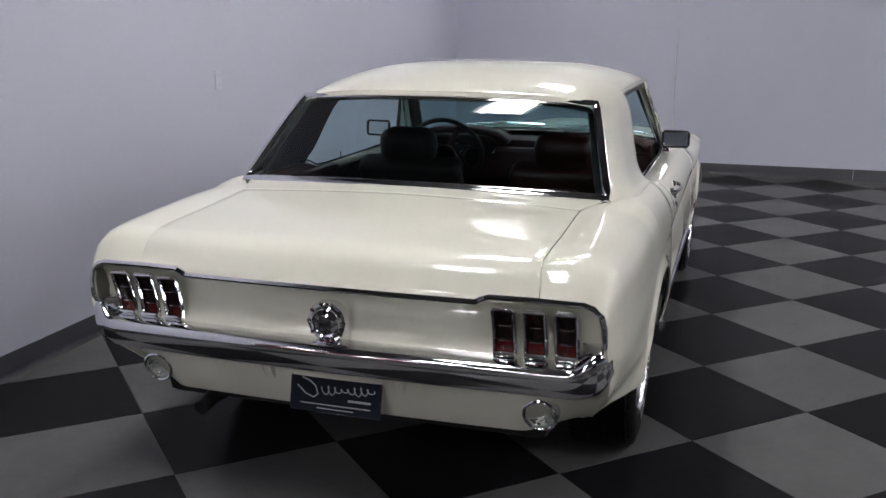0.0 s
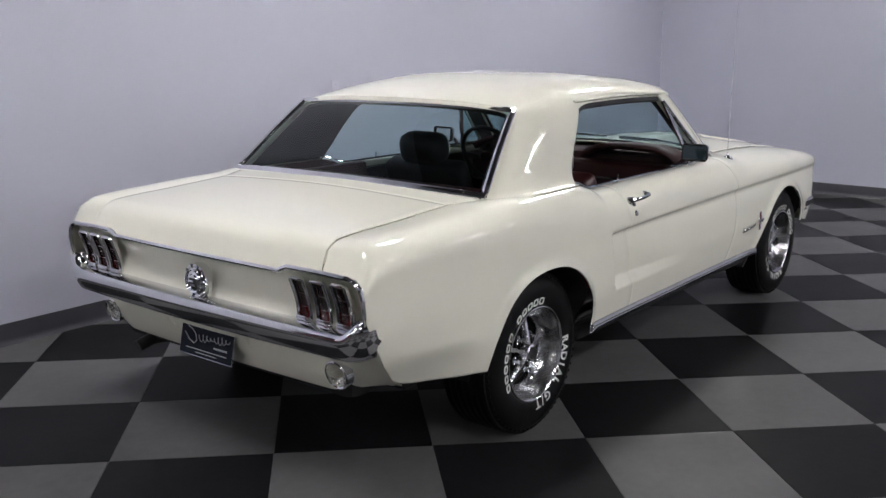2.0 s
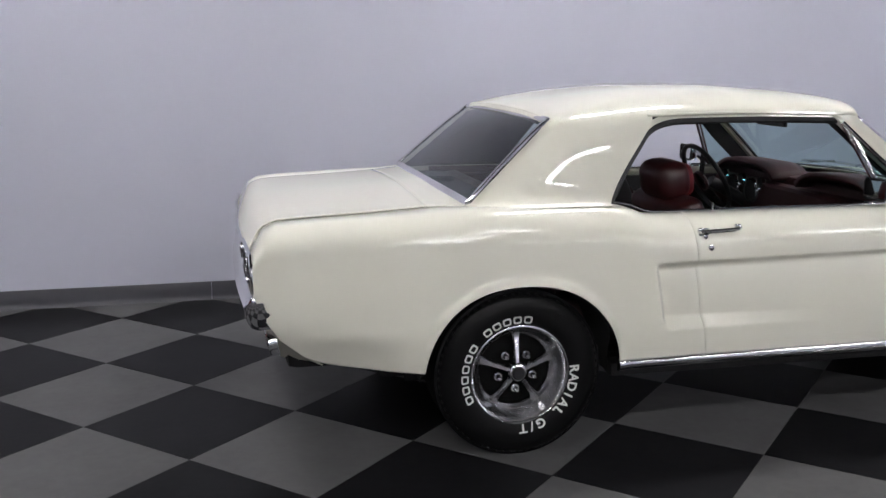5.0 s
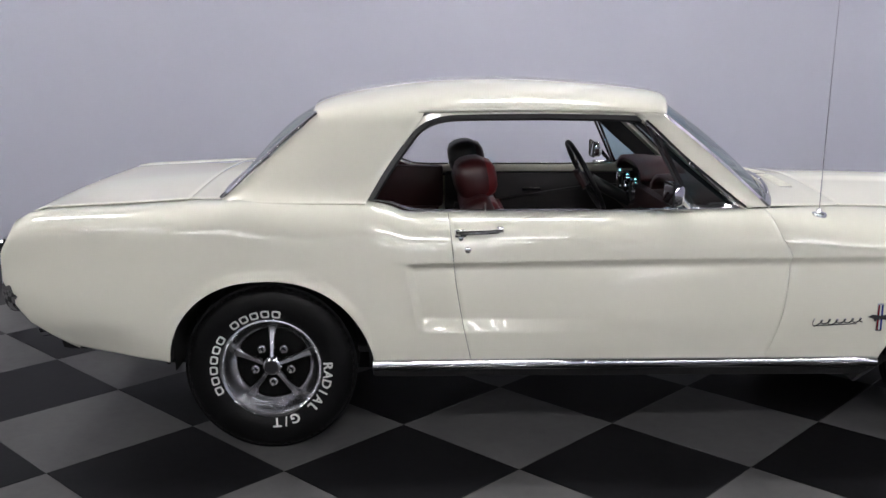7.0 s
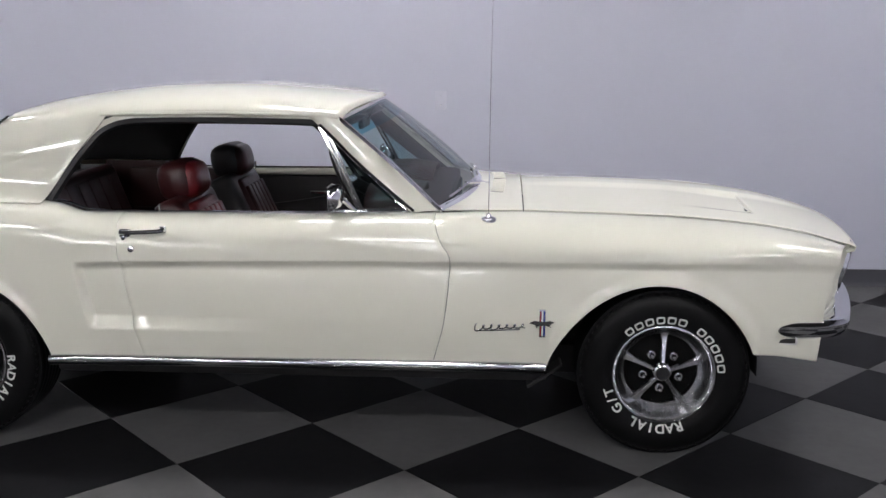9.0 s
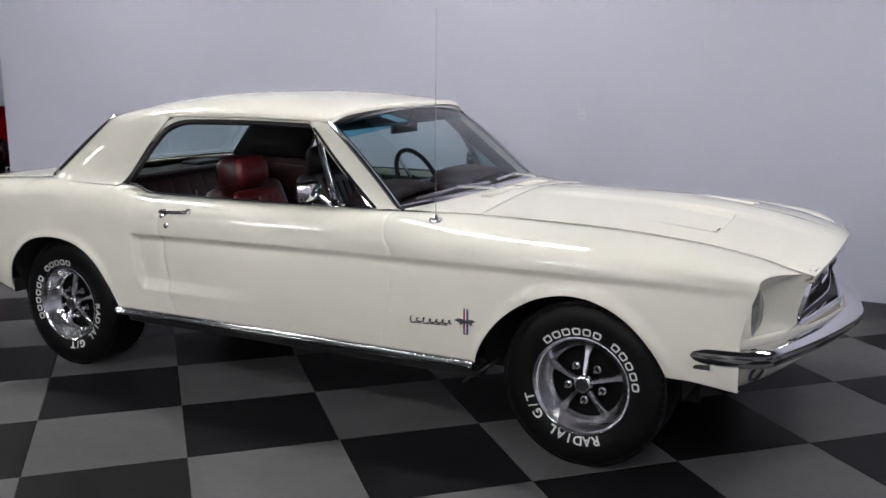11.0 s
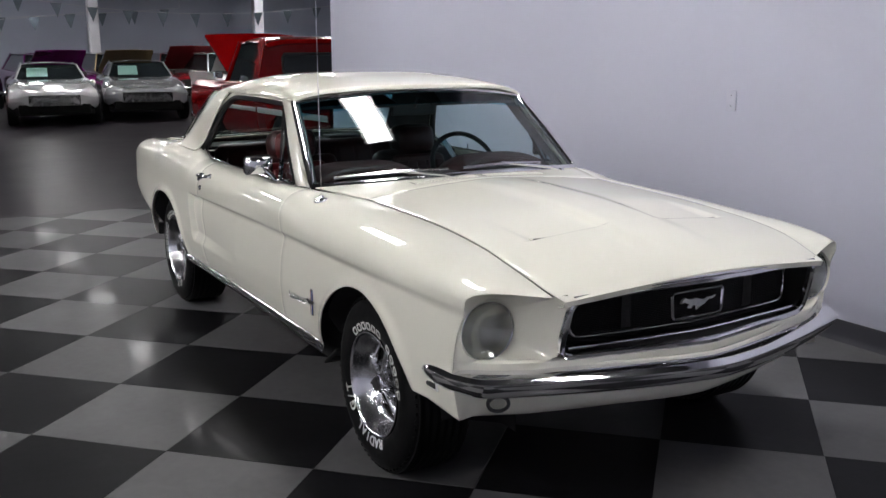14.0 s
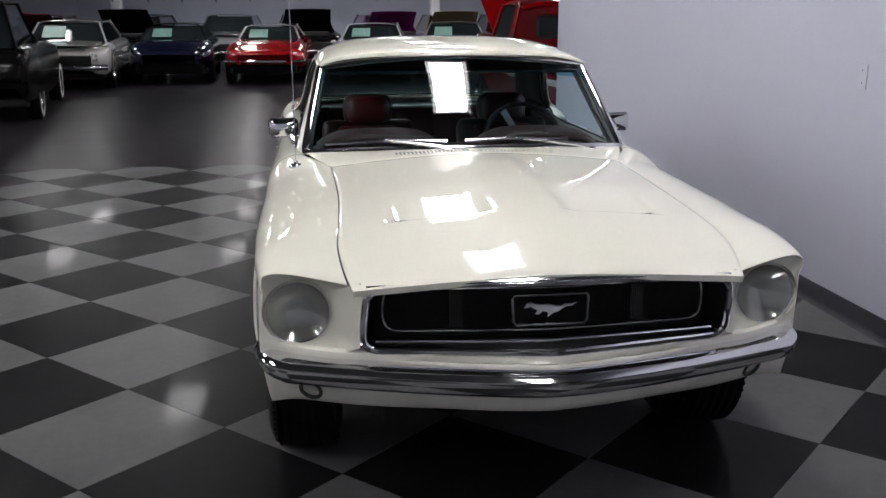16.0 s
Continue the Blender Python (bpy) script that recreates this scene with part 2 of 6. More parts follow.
# ---- the room ----
WALL_Y, EAST_X, WALL_END, TILE_END, TILE_N = 1.995, 6.98, -3.87, -3.66, 2.085
WALL_TURN = pose(1.5, WALL_Y, 0, 0, 0, 0.9) @ pose(-1.5, -WALL_Y, 0)     # the long wall runs a little askew of the tiles
HALL_X, HALL_Y, HALL_S = -27.0, 14.0, -16.0
TP = 0.4310         # half a tile's diagonal
TX, TY = 0.055, -0.985

set_structure("wall_north", moved(box(((WALL_END + EAST_X) / 2, WALL_Y + 0.1, CEIL / 2), (EAST_X - WALL_END, 0.2, CEIL)), WALL_TURN), M_WALL, "lavender grey painted drywall beside the car")
set_structure("wall_east", box((EAST_X + 0.1, (HALL_S + WALL_Y) / 2, CEIL / 2), (0.2, WALL_Y + 0.2 - HALL_S, CEIL)), M_WALL, "lavender grey painted drywall closing the bay")
set_structure("wall_south", box(((HALL_X + EAST_X) / 2, HALL_S - 0.1, CEIL / 2), (EAST_X - HALL_X, 0.2, CEIL)), M_WALL, "lavender grey painted hall wall")
set_structure("wall_west", box((HALL_X - 0.1, (HALL_S + HALL_Y) / 2, CEIL / 2), (0.2, HALL_Y - HALL_S, CEIL)), M_FARWALL, "blue grey painted end wall of the hall")
set_structure("wall_hall_north", box(((HALL_X + WALL_END) / 2, HALL_Y + 0.1, CEIL / 2), (WALL_END - HALL_X, 0.2, CEIL)), M_FARWALL, "blue grey painted long hall wall")
set_structure("wall_hall_east", box((WALL_END + 0.1, (WALL_Y + 0.2 + HALL_Y) / 2, CEIL / 2), (0.2, HALL_Y - WALL_Y - 0.2, CEIL)), M_FARWALL, "blue grey painted hall wall behind the bay")
set_structure("ceiling", box(((HALL_X + EAST_X) / 2, (HALL_S + HALL_Y) / 2, CEIL + 0.1), (EAST_X - HALL_X, HALL_Y - HALL_S, 0.2)), M_CEIL, "dull grey hall ceiling")


def cove(length):
    """Rubber cove base with a flared toe, along x, wall at y = 0."""
    prof = [(0, 0), (-0.02, 0), (-0.016, 0.006), (-0.009, 0.018), (-0.006, 0.035), (-0.006, 0.108), (-0.003, 0.114), (0, 0.114)]
    p = np.array([[(x, y, z) for y, z in prof] for x in (0, length)])
    v, f = grid(p, wrap=True)
    return v, f + [tuple(range(8)), tuple(range(8, 16))[::-1]]


n_b = 4
for k in range(n_b):
    ln = (EAST_X - WALL_END) / n_b
    set_structure("baseboard", moved(cove(ln - 0.002), WALL_TURN @ pose(WALL_END + k * ln, WALL_Y, 0.001)), M_BASE, "charcoal rubber cove base on the wall")
for k in range(4):
    set_structure("baseboard", moved(cove(4.2), pose(EAST_X, WALL_Y + 0.06 - k * 4.204, 0.001, 0, 0, -90)), M_BASE, "charcoal rubber cove base on the wall")
set_structure("baseboard", moved(cove(0.22), WALL_TURN @ pose(WALL_END, WALL_Y + 0.2, 0.001, 0, 0, 90) @ pose(-0.2, 0, 0)), M_BASE, "charcoal rubber cove base on the wall end")

set_structure("floor", box(((HALL_X + EAST_X) / 2, (HALL_S + HALL_Y) / 2, -0.105), (EAST_X - HALL_X, HALL_Y - HALL_S, 0.2)), M_CONCRETE, "dark polished concrete floor of the hall")

# ---- hanging fluorescent fixtures ----
def lamp_fixture(x, y, yaw):
    """A six-tube fixture: enamel tray, end caps, tubes, two hanging wires."""
    f = thing("ceiling_light", "white enamel fluorescent high bay light with glowing tubes", "ceiling light", "hanging lights over the floor", pose(x, y, LAMP_Z, 0, 0, yaw))
    L, W = 1.16, 0.54
    tray = sweep([(-L / 2, 0, 0.02), (L / 2, 0, 0.02)], [(-W / 2, -0.02), (-W / 2 + 0.01, -0.02), (-W / 2 + 0.05, 0.045), (W / 2 - 0.05, 0.045), (W / 2 - 0.01, -0.02), (W / 2, -0.02), (W / 2 - 0.04, 0.06), (-W / 2 + 0.04, 0.06)])
    part("tray", tray, M_FIXTURE, f)
    part("diffuser", box((0, 0, 0.052), (L - 0.06, W - 0.12, 0.006), 0.002, 1), M_PANEL, f, "glowing white reflector panel")
    for k in range(6):
        yy = -0.195 + 0.078 * k
        part("tube", tube([(-L / 2 + 0.03, yy, 0.03), (L / 2 - 0.03, yy, 0.03)], 0.016, 8), M_LAMP, f)
    for s in (-1, 1):
        part("end_cap", box((s * (L / 2 - 0.012), 0, 0.03), (0.024, W - 0.1, 0.05), 0.004, 1), M_FIXTURE, f)
        part("wire", tube([(s * 0.45, 0, 0.08), (s * 0.45, 0, CEIL - LAMP_Z)], 0.003, 5, up=(1, 0, 0)), M_STEEL, f)
    return f


first_lamp = lamp_fixture(1.28, 0.27, 0)
for lx, ly in [(-2.2, 0.27), (4.78, 0.27)] + [(x, y) for y, row in ((-6.2, (-19.0, -14.8)), (-2.5, (-23.2, -19.0, -14.8, -6.4)), (1.2, (-23.2, -19.0, -14.8, -10.6, -6.5)), (4.9, (-19.0, -14.8, -10.6)), (8.6, (-23.2, -19.0, -14.8, -10.6, -6.4)), (12.2, (-14.8, -10.6, -6.4))) for x in row] + [(x, y) for x in (-2.2, 1.28, 4.76) for y in (-4.5, -7.2, -9.9, -12.6, -15.3)]:
    copy_thing(first_lamp, pose(lx, ly, LAMP_Z))

# ---- the cream coupe ----
car = thing("coupe_car", "cream white classic two-door coupe with chrome trim, windows down", "car")
car.location, car.scale = (0, 0.049, 0), (1, 1.005, 1)
R_AXLE, F_AXLE = -0.012, 2.748
X_ST = [-0.99, -0.943, -0.885, -0.6, -0.3, -0.19, -0.1, 0.3, 0.36, 0.44, 0.53, 0.6, 1.3, 1.88, 2.2, 2.75, 3.1, 3.3, 3.47, 3.56]
D_IN = [0.19, 0.21, 0.225, 0.242, 0.248, 0.185, 0.148, 0.14, 0.14, 0.14, 0.14, 0.14, 0.137, 0.155, 0.27, 0.283, 0.262, 0.235, 0.225, 0.235]
RIDGE = [0.0, 0.008, 0.010, 0.009, 0.005, 0.002] + [0.0] * 14
Z_IN = [0.803, 0.884, 0.907, 0.924, 0.943, 0.952, 0.957, 0.957, 0.955, 0.943, 0.914, 0.911, 0.912, 0.92, 0.91, 0.893, 0.868, 0.838, 0.787, 0.757]


def half_w(x):
    return curve(x, [-1.0, -0.885, -0.6, -0.3, 0, 0.35, 0.7, 1.3, 1.9, 2.4, 2.75, 3.1, 3.3, 3.5],
                 [0.825, 0.852, 0.872, 0.879, 0.883, 0.88, 0.874, 0.871, 0.868, 0.868, 0.866, 0.853, 0.834, 0.797])


def z_crease(x):
    return curve(x, [-0.99, -0.943, -0.84, 0.4, 0.66, 1.9, 3.0, 3.3, 3.5], [0.725, 0.755, 0.765, 0.745, 0.752, 0.767, 0.772, 0.768, 0.755])


# wheel openings: centre, half width, two exponents of the outline
ARCHES = ((R_AXLE, 0.372, 2.3, 0.476), (2.715, 0.40, 2.0, 0.62))


def arch(x, cx, w, p, q):
    s = np.clip(1 - np.abs((np.asarray(x, float) - cx) / w) ** p, 0, 1)
    return 0.33 + 0.35 * s**q


def z_low(x):
    b = curve(x, [-1.0, -0.97, -0.922, -0.857, -0.79, -0.685, -0.44, -0.38, 0.36, 2.3, 3.09, 3.4],
              [0.70, 0.64, 0.536, 0.47, 0.415, 0.389, 0.363, 0.362, 0.345, 0.345, 0.415, 0.378])
    return np.maximum(b, np.maximum(arch(x, *ARCHES[0]), arch(x, *ARCHES[1])))


def side_y(x, z):
    """How far the body's flank stands out at x, z (below the shoulder crease)."""
    x, z = np.asarray(x, float), np.asarray(z, float)
    zc = z_crease(x)
    t = zc - z
    y = half_w(x) - curve(t, [-0.01, 0, 0.11, 0.22, 0.32, 0.39, 0.46], [0, 0, -0.004, -0.003, 0.010, 0.026, 0.05])
    y = y - 0.055 * ease(-x, 0.35, 0.9) * ease(-z, -0.66, -0.36) - 0.034 * ease(-x, 0.36, 0.62) * ease(-z, -0.53, -0.37)
    # the scooped panel: an overhanging upper crease, a ledge on the lower one, a nose behind the door gap
    top, low = zc - 0.006, 0.476
    nose = 0.497 + 0.19 * (0.715 - z)
    start = ease(x, nose, nose + 0.034)
    over = curve(x, [-1.1, 0.5, 0.7, 1.2, 1.9, 2.6, 3.2, 3.5], [0.0, 0.034, 0.034, 0.030, 0.026, 0.020, 0.014, 0.006])
    under = 0.040 * np.clip(1 - (x - 0.58) / 0.72, 0, 1)
    s = np.clip((z - low) / (top - low), 0, 1)
    y = y - start * ease(top - z, 0, 0.034) * (over * s**3 + under * np.clip((z - low) / 0.05, 0, 1) * (1 - 0.9 * s))
    # rolled wheel lips
    for cx, w, p, q in ARCHES:
        e = np.abs((x - cx) / w) ** p + np.clip((z - 0.33) / 0.35, 0, 3) ** (1 / q)
        y = y + 0.012 * np.exp(-(((e - 1) / 0.16) ** 2)) * (z > 0.34)
    return y


LOW_ROWS = np.concatenate([np.linspace(0, 0.9, 56), [0.925, 0.945, 0.96, 0.972, 0.982, 0.991, 1.0]])
UP_ROWS = np.linspace(0, 1, 13)[1:]


def flank(xa, xb, mids, us, front=False):
    """A body side panel between two edge curves xa(z), xb(z)."""
    rows = []
    ma, mb = mids
    x0 = ma + (mb - ma) * us
    for v in LOW_ROWS:
        z = z_low(x0) + v * (z_crease(x0) - z_low(x0))
        x = x0 + (xa(z) - ma) * (1 - us) ** 4 + (xb(z) - mb) * us**4
        rows.append(np.stack([x, -side_y(x, z), z], 1))
    for a in UP_ROWS:
        th = a * np.pi / 2
        d, zi = curve(x0, X_ST, D_IN), curve(x0, X_ST, Z_IN)
        zc = z_crease(x0)
        full = 0.92 - 0.24 * ease(-x0, -0.35, 0.30) - 0.18 * ease(-x0, 0.05, 0.5) + 0.08 * ease(x0, 1.9, 2.3) - 0.34 * ease(x0, 2.9, 3.37)
        z = zc + (zi - zc) * np.sin(th) ** full + curve(x0, X_ST, RIDGE) * math.sin(math.pi * a**3)
        inboard = 1 - np.cos(th) ** full
        x = x0 + (xa(z) - ma) * (1 - us) ** 4 + (xb(z) - mb) * us**4
        if front:
            x = x0 + (xa(z) - ma) * (1 - us) ** 4 + (xb(zc) + 0.105 * inboard - mb) * us**4
            d, zi = curve(x, X_ST, D_IN), curve(x, X_ST, Z_IN)
            z = zc + (zi - zc) * np.sin(th) ** full
        rows.append(np.stack([x, -(half_w(x) - d * inboard), z], 1))
    return grid(np.array(rows))


def door_rear(z):
    return curve(z, [0.34, 0.379, 0.526, 0.677, 0.80, 0.95], [0.748, 0.741, 0.71, 0.685, 0.672, 0.655])


def door_front(z):
    return curve(z, [0.34, 0.374, 0.524, 0.675, 0.765, 0.835, 0.90, 0.95], [1.868, 1.876, 1.914, 1.932, 1.937, 1.898, 1.877, 1.87])


def nose_edge(z):
    return curve(z, [0.38, 0.573, 0.627, 0.702, 0.77, 0.9], [3.318, 3.323, 3.331, 3.350, 3.372, 3.382])


def spread(a, b, *clusters):
    """Stations from a to b, close together at the ends of the wheel arches."""
    s = list(np.linspace(a, b, 40))
    for cx, w in clusters:
        s += list(cx + w * np.cos(np.linspace(0.0, np.pi, 60)) * 1.0002)
    s = np.unique(np.round([q for q in s if a <= q <= b] + [a, b], 5))
    return (s - a) / (b - a)


SHEET = 0.006
twin("quarter_panel", flank(lambda z: -0.987 + 0 * z, lambda z: door_rear(z) - 0.001, (-0.987, 0.69), spread(-0.987, 0.69, (R_AXLE, 0.372), (0.55, 0.075))), M_PAINT, car, "cream painted rear quarter panel with a round wheel arch", 40, thick=SHEET)
door_r, door_l = twin("door", flank(lambda z: door_rear(z) + 0.001, lambda z: door_front(z) - 0.001, (0.69, 1.92), np.linspace(0, 1, 70)), M_PAINT, car, "cream painted door with a scooped crease", 40, thick=SHEET)
fender_r, fender_l = twin("fender", flank(lambda z: door_front(z) + 0.001, nose_edge, (1.92, 3.37), spread(1.92, 3.37, (2.715, 0.40)), True), M_PAINT, car, "cream painted front fender with a wheel arch", 40, thick=SHEET)

# wheel housings behind the arches
for cx, w, p, q in ARCHES:
    xs = cx + w * np.cos(np.linspace(np.pi, 0, 40)) * 0.999
    zs = arch(xs, cx, w, p, q) + 0.004
    ends = np.where(np.abs(xs - cx) > w * 0.99, 0.30, zs)
    rim_y = side_y(cx, 0.7) - 0.016 - 0.10 * (1 - ease(ends, 0.34, 0.54))
    well = np.array([[(x, -y, z) for x, y, z in zip(xs, rim_y + a * (0.46 - rim_y), ends)] for a in (0, 0.2, 0.6, 1)])
    back = np.array([[(x, -0.46, z) for x, z in zip(xs, ends)], [(x, -0.46, 0.2) for x in xs]])
    twin("wheel_housing", join(grid(well, True), grid(back, True)), M_UNDER, car, "black wheel housing", thick=0.003)


# ---- deck, hood, cowl ----
def deck_z(x, y):
    c = curve(x, [-1.01, -0.992, -0.975, -0.950, -0.915, -0.868, -0.79, -0.5, -0.3, -0.15], [0.772, 0.797, 0.838, 0.880, 0.903, 0.915, 0.924, 0.947, 0.963, 0.974])
    e = curve(x, X_ST, Z_IN)
    return e + (c - e) * (1 - np.abs(y / 0.62) ** 1.7)


def seam_y(x):
    return half_w(x) - curve(x, X_ST, D_IN)


lid = []
for x in np.concatenate([np.linspace(-0.332, -0.85, 24), np.linspace(-0.865, -0.992, 14)]):
    w = seam_y(x) - 0.0007
    ys = np.linspace(-w, w, 41)
    bow = 0.022 * (1 - (ys / w) ** 2) * ease(-x, 0.7, 0.985)
    lid.append(np.stack([x - bow, ys, deck_z(x, ys)], 1))
part("trunk_lid", grid(np.array(lid), True), M_PAINT, car, "cream painted trunk lid", 40, thick=SHEET)

xs = np.linspace(-0.34, -0.97, 40)
twin("trunk_gutter", sweep(np.stack([xs, -seam_y(xs), curve(xs, X_ST, Z_IN) - 0.0042], 1), strip(0.006, 0.0033)), M_PAINT, car, "cream painted gutter beside the trunk lid")

# panel between trunk lid and rear window
RW_BASE = lambda w: (-0.190 - 0.020 * (1 - abs(w) ** 2.2), 0.70 * w, 0.966 + 0.012 * (1 - w * w))
RW_TOP = lambda w: (0.150 - 0.022 * (1 - abs(w) ** 2.2), 0.597 * w, 1.262 + 0.012 * (1 - w * w))
ws_ = np.linspace(-1, 1, 33)
deck_rows = []
for s in np.linspace(0, 1, 9):
    row = [((-0.3305) * (1 - s) + (RW_BASE(w)[0] + 0.03) * s, w * ((seam_y(-0.33) - 0.002) * (1 - s) + 0.695 * s)) for w in ws_]
    deck_rows.append([(x, y, float(deck_z(x, y))) for x, y in row])
part("rear_deck_panel", grid(np.array(deck_rows)), M_PAINT, car, "cream painted panel below the rear window", 40, thick=SHEET)


def hood_edge_z(x):
    return curve(x, X_ST, Z_IN) - 0.001


def hood_z(x, y):
    c = curve(x, [1.95, 2.2, 2.7, 3.0, 3.2, 3.35, 3.45, 3.51, 3.56], [0.948, 0.952, 0.943, 0.926, 0.900, 0.868, 0.838, 0.814, 0.785])
    e = hood_edge_z(x)
    q = np.abs(y) / 0.585
    z = e + (c - e) * (1 - q**1.6)
    # twin troughs that end in rear-facing louvers
    band = ease(np.abs(y), 0.10, 0.15) * (1 - ease(np.abs(y), 0.40, 0.45))
    z = z - 0.011 * ease(x, 2.80, 3.12) * (1 - ease(x, 3.137, 3.146)) * band
    # raised centre between two soft creases
    z = z + 0.008 * (1 - ease(np.abs(y), 0.08, 0.17)) * ease(x, 2.15, 2.5) * (1 - ease(x, 3.2, 3.5))
    return z


def hood_y(x):
    return half_w(x) - curve(x, X_ST, D_IN) - 0.0055


hood = []
for x in np.concatenate([np.linspace(2.215, 3.08, 40), np.linspace(3.09, 3.18, 24), np.linspace(3.20, 3.45, 14), np.linspace(3.46, 3.512, 8)]):
    w = hood_y(x)
    ys = w * np.linspace(-1, 1, 81)
    bow = 0.045 * (1 - (ys / 0.58) ** 2) * ease(x, 3.0, 3.5)
    hood.append(np.stack([x + bow, ys, hood_z(x, ys)], 1))
hood = np.array(hood)
lip = hood[-1:].copy()
lip = np.concatenate([lip + (-0.004, 0, -0.012), lip + (-0.03, 0, -0.018)])
part("hood", grid(np.concatenate([hood, lip])), M_PAINT, car, "cream painted hood with two nostril scoops", 40, thick=SHEET)
# added black strip stands in for the shade in the hood gap
xs = np.linspace(2.21, 3.47, 40)
twin("hood_seal", sweep(np.stack([xs, -hood_y(xs) - 0.0027, curve(xs, X_ST, Z_IN) - 0.0042], 1), strip(0.0062, 0.0035)), M_BLACK, car, "black strip drawing the dark gap beside the hood")
for s in (-1, 1):
    zc = float(hood_z(3.15, 0.275))
    lv = part("hood_louver", box((3.1325, s * 0.275, zc - 0.0095), (0.008, 0.280, 0.0050), 0.0012, 1), M_BLACK, car, "dark rear-facing hood louver")
    for dy in (-0.145, 0.145):
        part("louver_end", box((3.131, s * 0.275 + dy, zc - 0.0080), (0.020, 0.012, 0.006), 0.0025, 1), M_PAINT, lv)

WS_BASE = lambda w: (1.887 + 0.135 * (1 - abs(w) ** 2.3), 0.703 * w, 0.929 + 0.022 * (1 - w * w))
WS_TOP = lambda w: (1.489 + 0.081 * (1 - abs(w) ** 2.3), 0.622 * w, 1.270 + 0.048 * (1 - w * w))
back_row = np.array([(WS_BASE(w)[0] - 0.02, WS_BASE(w)[1], WS_BASE(w)[2] - 0.006) for w in ws_])
fr_row = np.array([(2.21, w * 0.592, float(hood_z(2.21, w * 0.585))) for w in ws_])
mid_row = (back_row + fr_row) / 2
mid_row[0, 1], mid_row[-1, 1] = -0.655, 0.655
part("cowl", grid(np.array([back_row, (back_row + mid_row) / 2, mid_row, (mid_row + fr_row) / 2, fr_row])), M_PAINT, car, "cream painted cowl below the windshield", 40, thick=SHEET)
for s in (-1, 1):
    for k in range(19):
        yy = s * (0.030 + 0.0163 * k)
        rows_ = [np.array([np.interp(yy, r[:, 1], r[:, c]) for c in range(3)]) for r in (back_row, fr_row)]
        x_, _, z_ = rows_[0] * 0.45 + rows_[1] * 0.55
        z_ += 0.0072
        part("cowl_slot", moved(box((0, 0, 0), (0.052, 0.0075, 0.003), 0.001, 1), pose(x_, yy, z_ - 0.0012, 0, 1, 0)), M_BLACK, car)
        part("cowl_fin", moved(box((0, 0, 0), (0.056, 0.0080, 0.005), 0.0012, 1), pose(x_, yy + 0.00815, z_ + 0.0006, 0, 1, 0)), M_PAINT, car)

# ---- roof, sail panels, pillars ----
def gutter_y(x):
    return curve(x, [0.09, 0.145, 0.4, 1.0, 1.489, 1.6], [0.60, 0.606, 0.628, 0.636, 0.626, 0.60])


def gutter_z(x):
    return curve(x, [0.09, 0.145, 0.3, 0.574, 1.0, 1.35, 1.489, 1.6], [1.245, 1.253, 1.264, 1.283, 1.291, 1.285, 1.276, 1.262])


def crown(x):
    return curve(x, [0.06, 0.10, 0.165, 0.287, 0.48, 0.72, 0.97, 1.21, 1.40, 1.5, 1.58, 1.62],
                 [1.260, 1.270, 1.296, 1.329, 1.360, 1.380, 1.384, 1.371, 1.350, 1.331, 1.308, 1.295])


def roof_row(x, n=43):
    """Cross-section; its ends bend with the curved headers."""
    w = np.linspace(-1, 1, n)
    w = np.sign(w) * (1 - (1 - np.abs(w)) ** 1.6)
    gy, gz = gutter_y(x), gutter_z(x)
    q = np.abs(w)
    n_ = 3.3 + 1.1 * ease(x, 0.40, 0.85)
    drop = 0.24 * q**2.3 + 0.76 * (1 - np.sqrt(1 - (0.992 * q) ** n_)) / (1 - np.sqrt(1 - 0.992**n_))
    z = crown(x) + (gz - crown(x)) * drop
    bend = (1 - w * w)
    xx = x - 0.022 * bend * (1 - ease(x, 0.145, 0.5)) + 0.081 * (1 - np.abs(w) ** 2.3) * ease(x, 1.1, 1.489)
    return np.stack([xx, gy * w, z], 1)


SAIL_TOP = np.linspace(0.150, 0.574, 16)
stations = np.concatenate([SAIL_TOP, np.linspace(0.60, 1.40, 24), [1.42, 1.44, 1.46, 1.475, 1.489]])
roof_grid = np.array([roof_row(x) for x in stations])


def win_rear(z):
    """Rear edge of the side window opening."""
    return curve(z, [0.95, 1.088, 1.206, 1.25, 1.284], [0.352, 0.438, 0.526, 0.560, 0.574])


def sail_y(z):
    return curve(z, [0.94, 0.956, 1.08, 1.15, 1.2, 1.235, 1.26, 1.28, 1.30], [0.748, 0.742, 0.703, 0.682, 0.664, 0.648, 0.633, 0.617, 0.598])


sail = []
for v in np.concatenate([[0, 0.004, 0.012, 0.025, 0.045, 0.07, 0.10], np.linspace(0.14, 1, 16)]):
    row = []
    for k, xt in enumerate(SAIL_TOP):
        u = k / (len(SAIL_TOP) - 1)
        zt, zb = float(gutter_z(xt)), 0.9475
        z = zb + (zt - zb) * v
        xr = -0.190 + (0.150 + 0.190) * v
        xf = float(win_rear(zb + (float(gutter_z(0.574)) - zb) * v))
        x = xr + (xf - xr) * u
        y_out = float(sail_y(z)) + (float(gutter_y(xt)) - float(sail_y(zt))) * v
        y_rear = 0.700 + (float(gutter_y(0.145)) - 0.700) * v
        y = y_rear + (y_out - y_rear) * (1 - (1 - min(1, u * 2.2)) ** 2)
        h = min(1.0, (z - zb) / 0.090)
        y += 0.046 * (1 - math.sqrt(1 - (1 - h) ** 2)) * min(1, 0.3 + u * 3)
        row.append((x, -y, z))
    sail.append(row)
sail = np.array(sail)
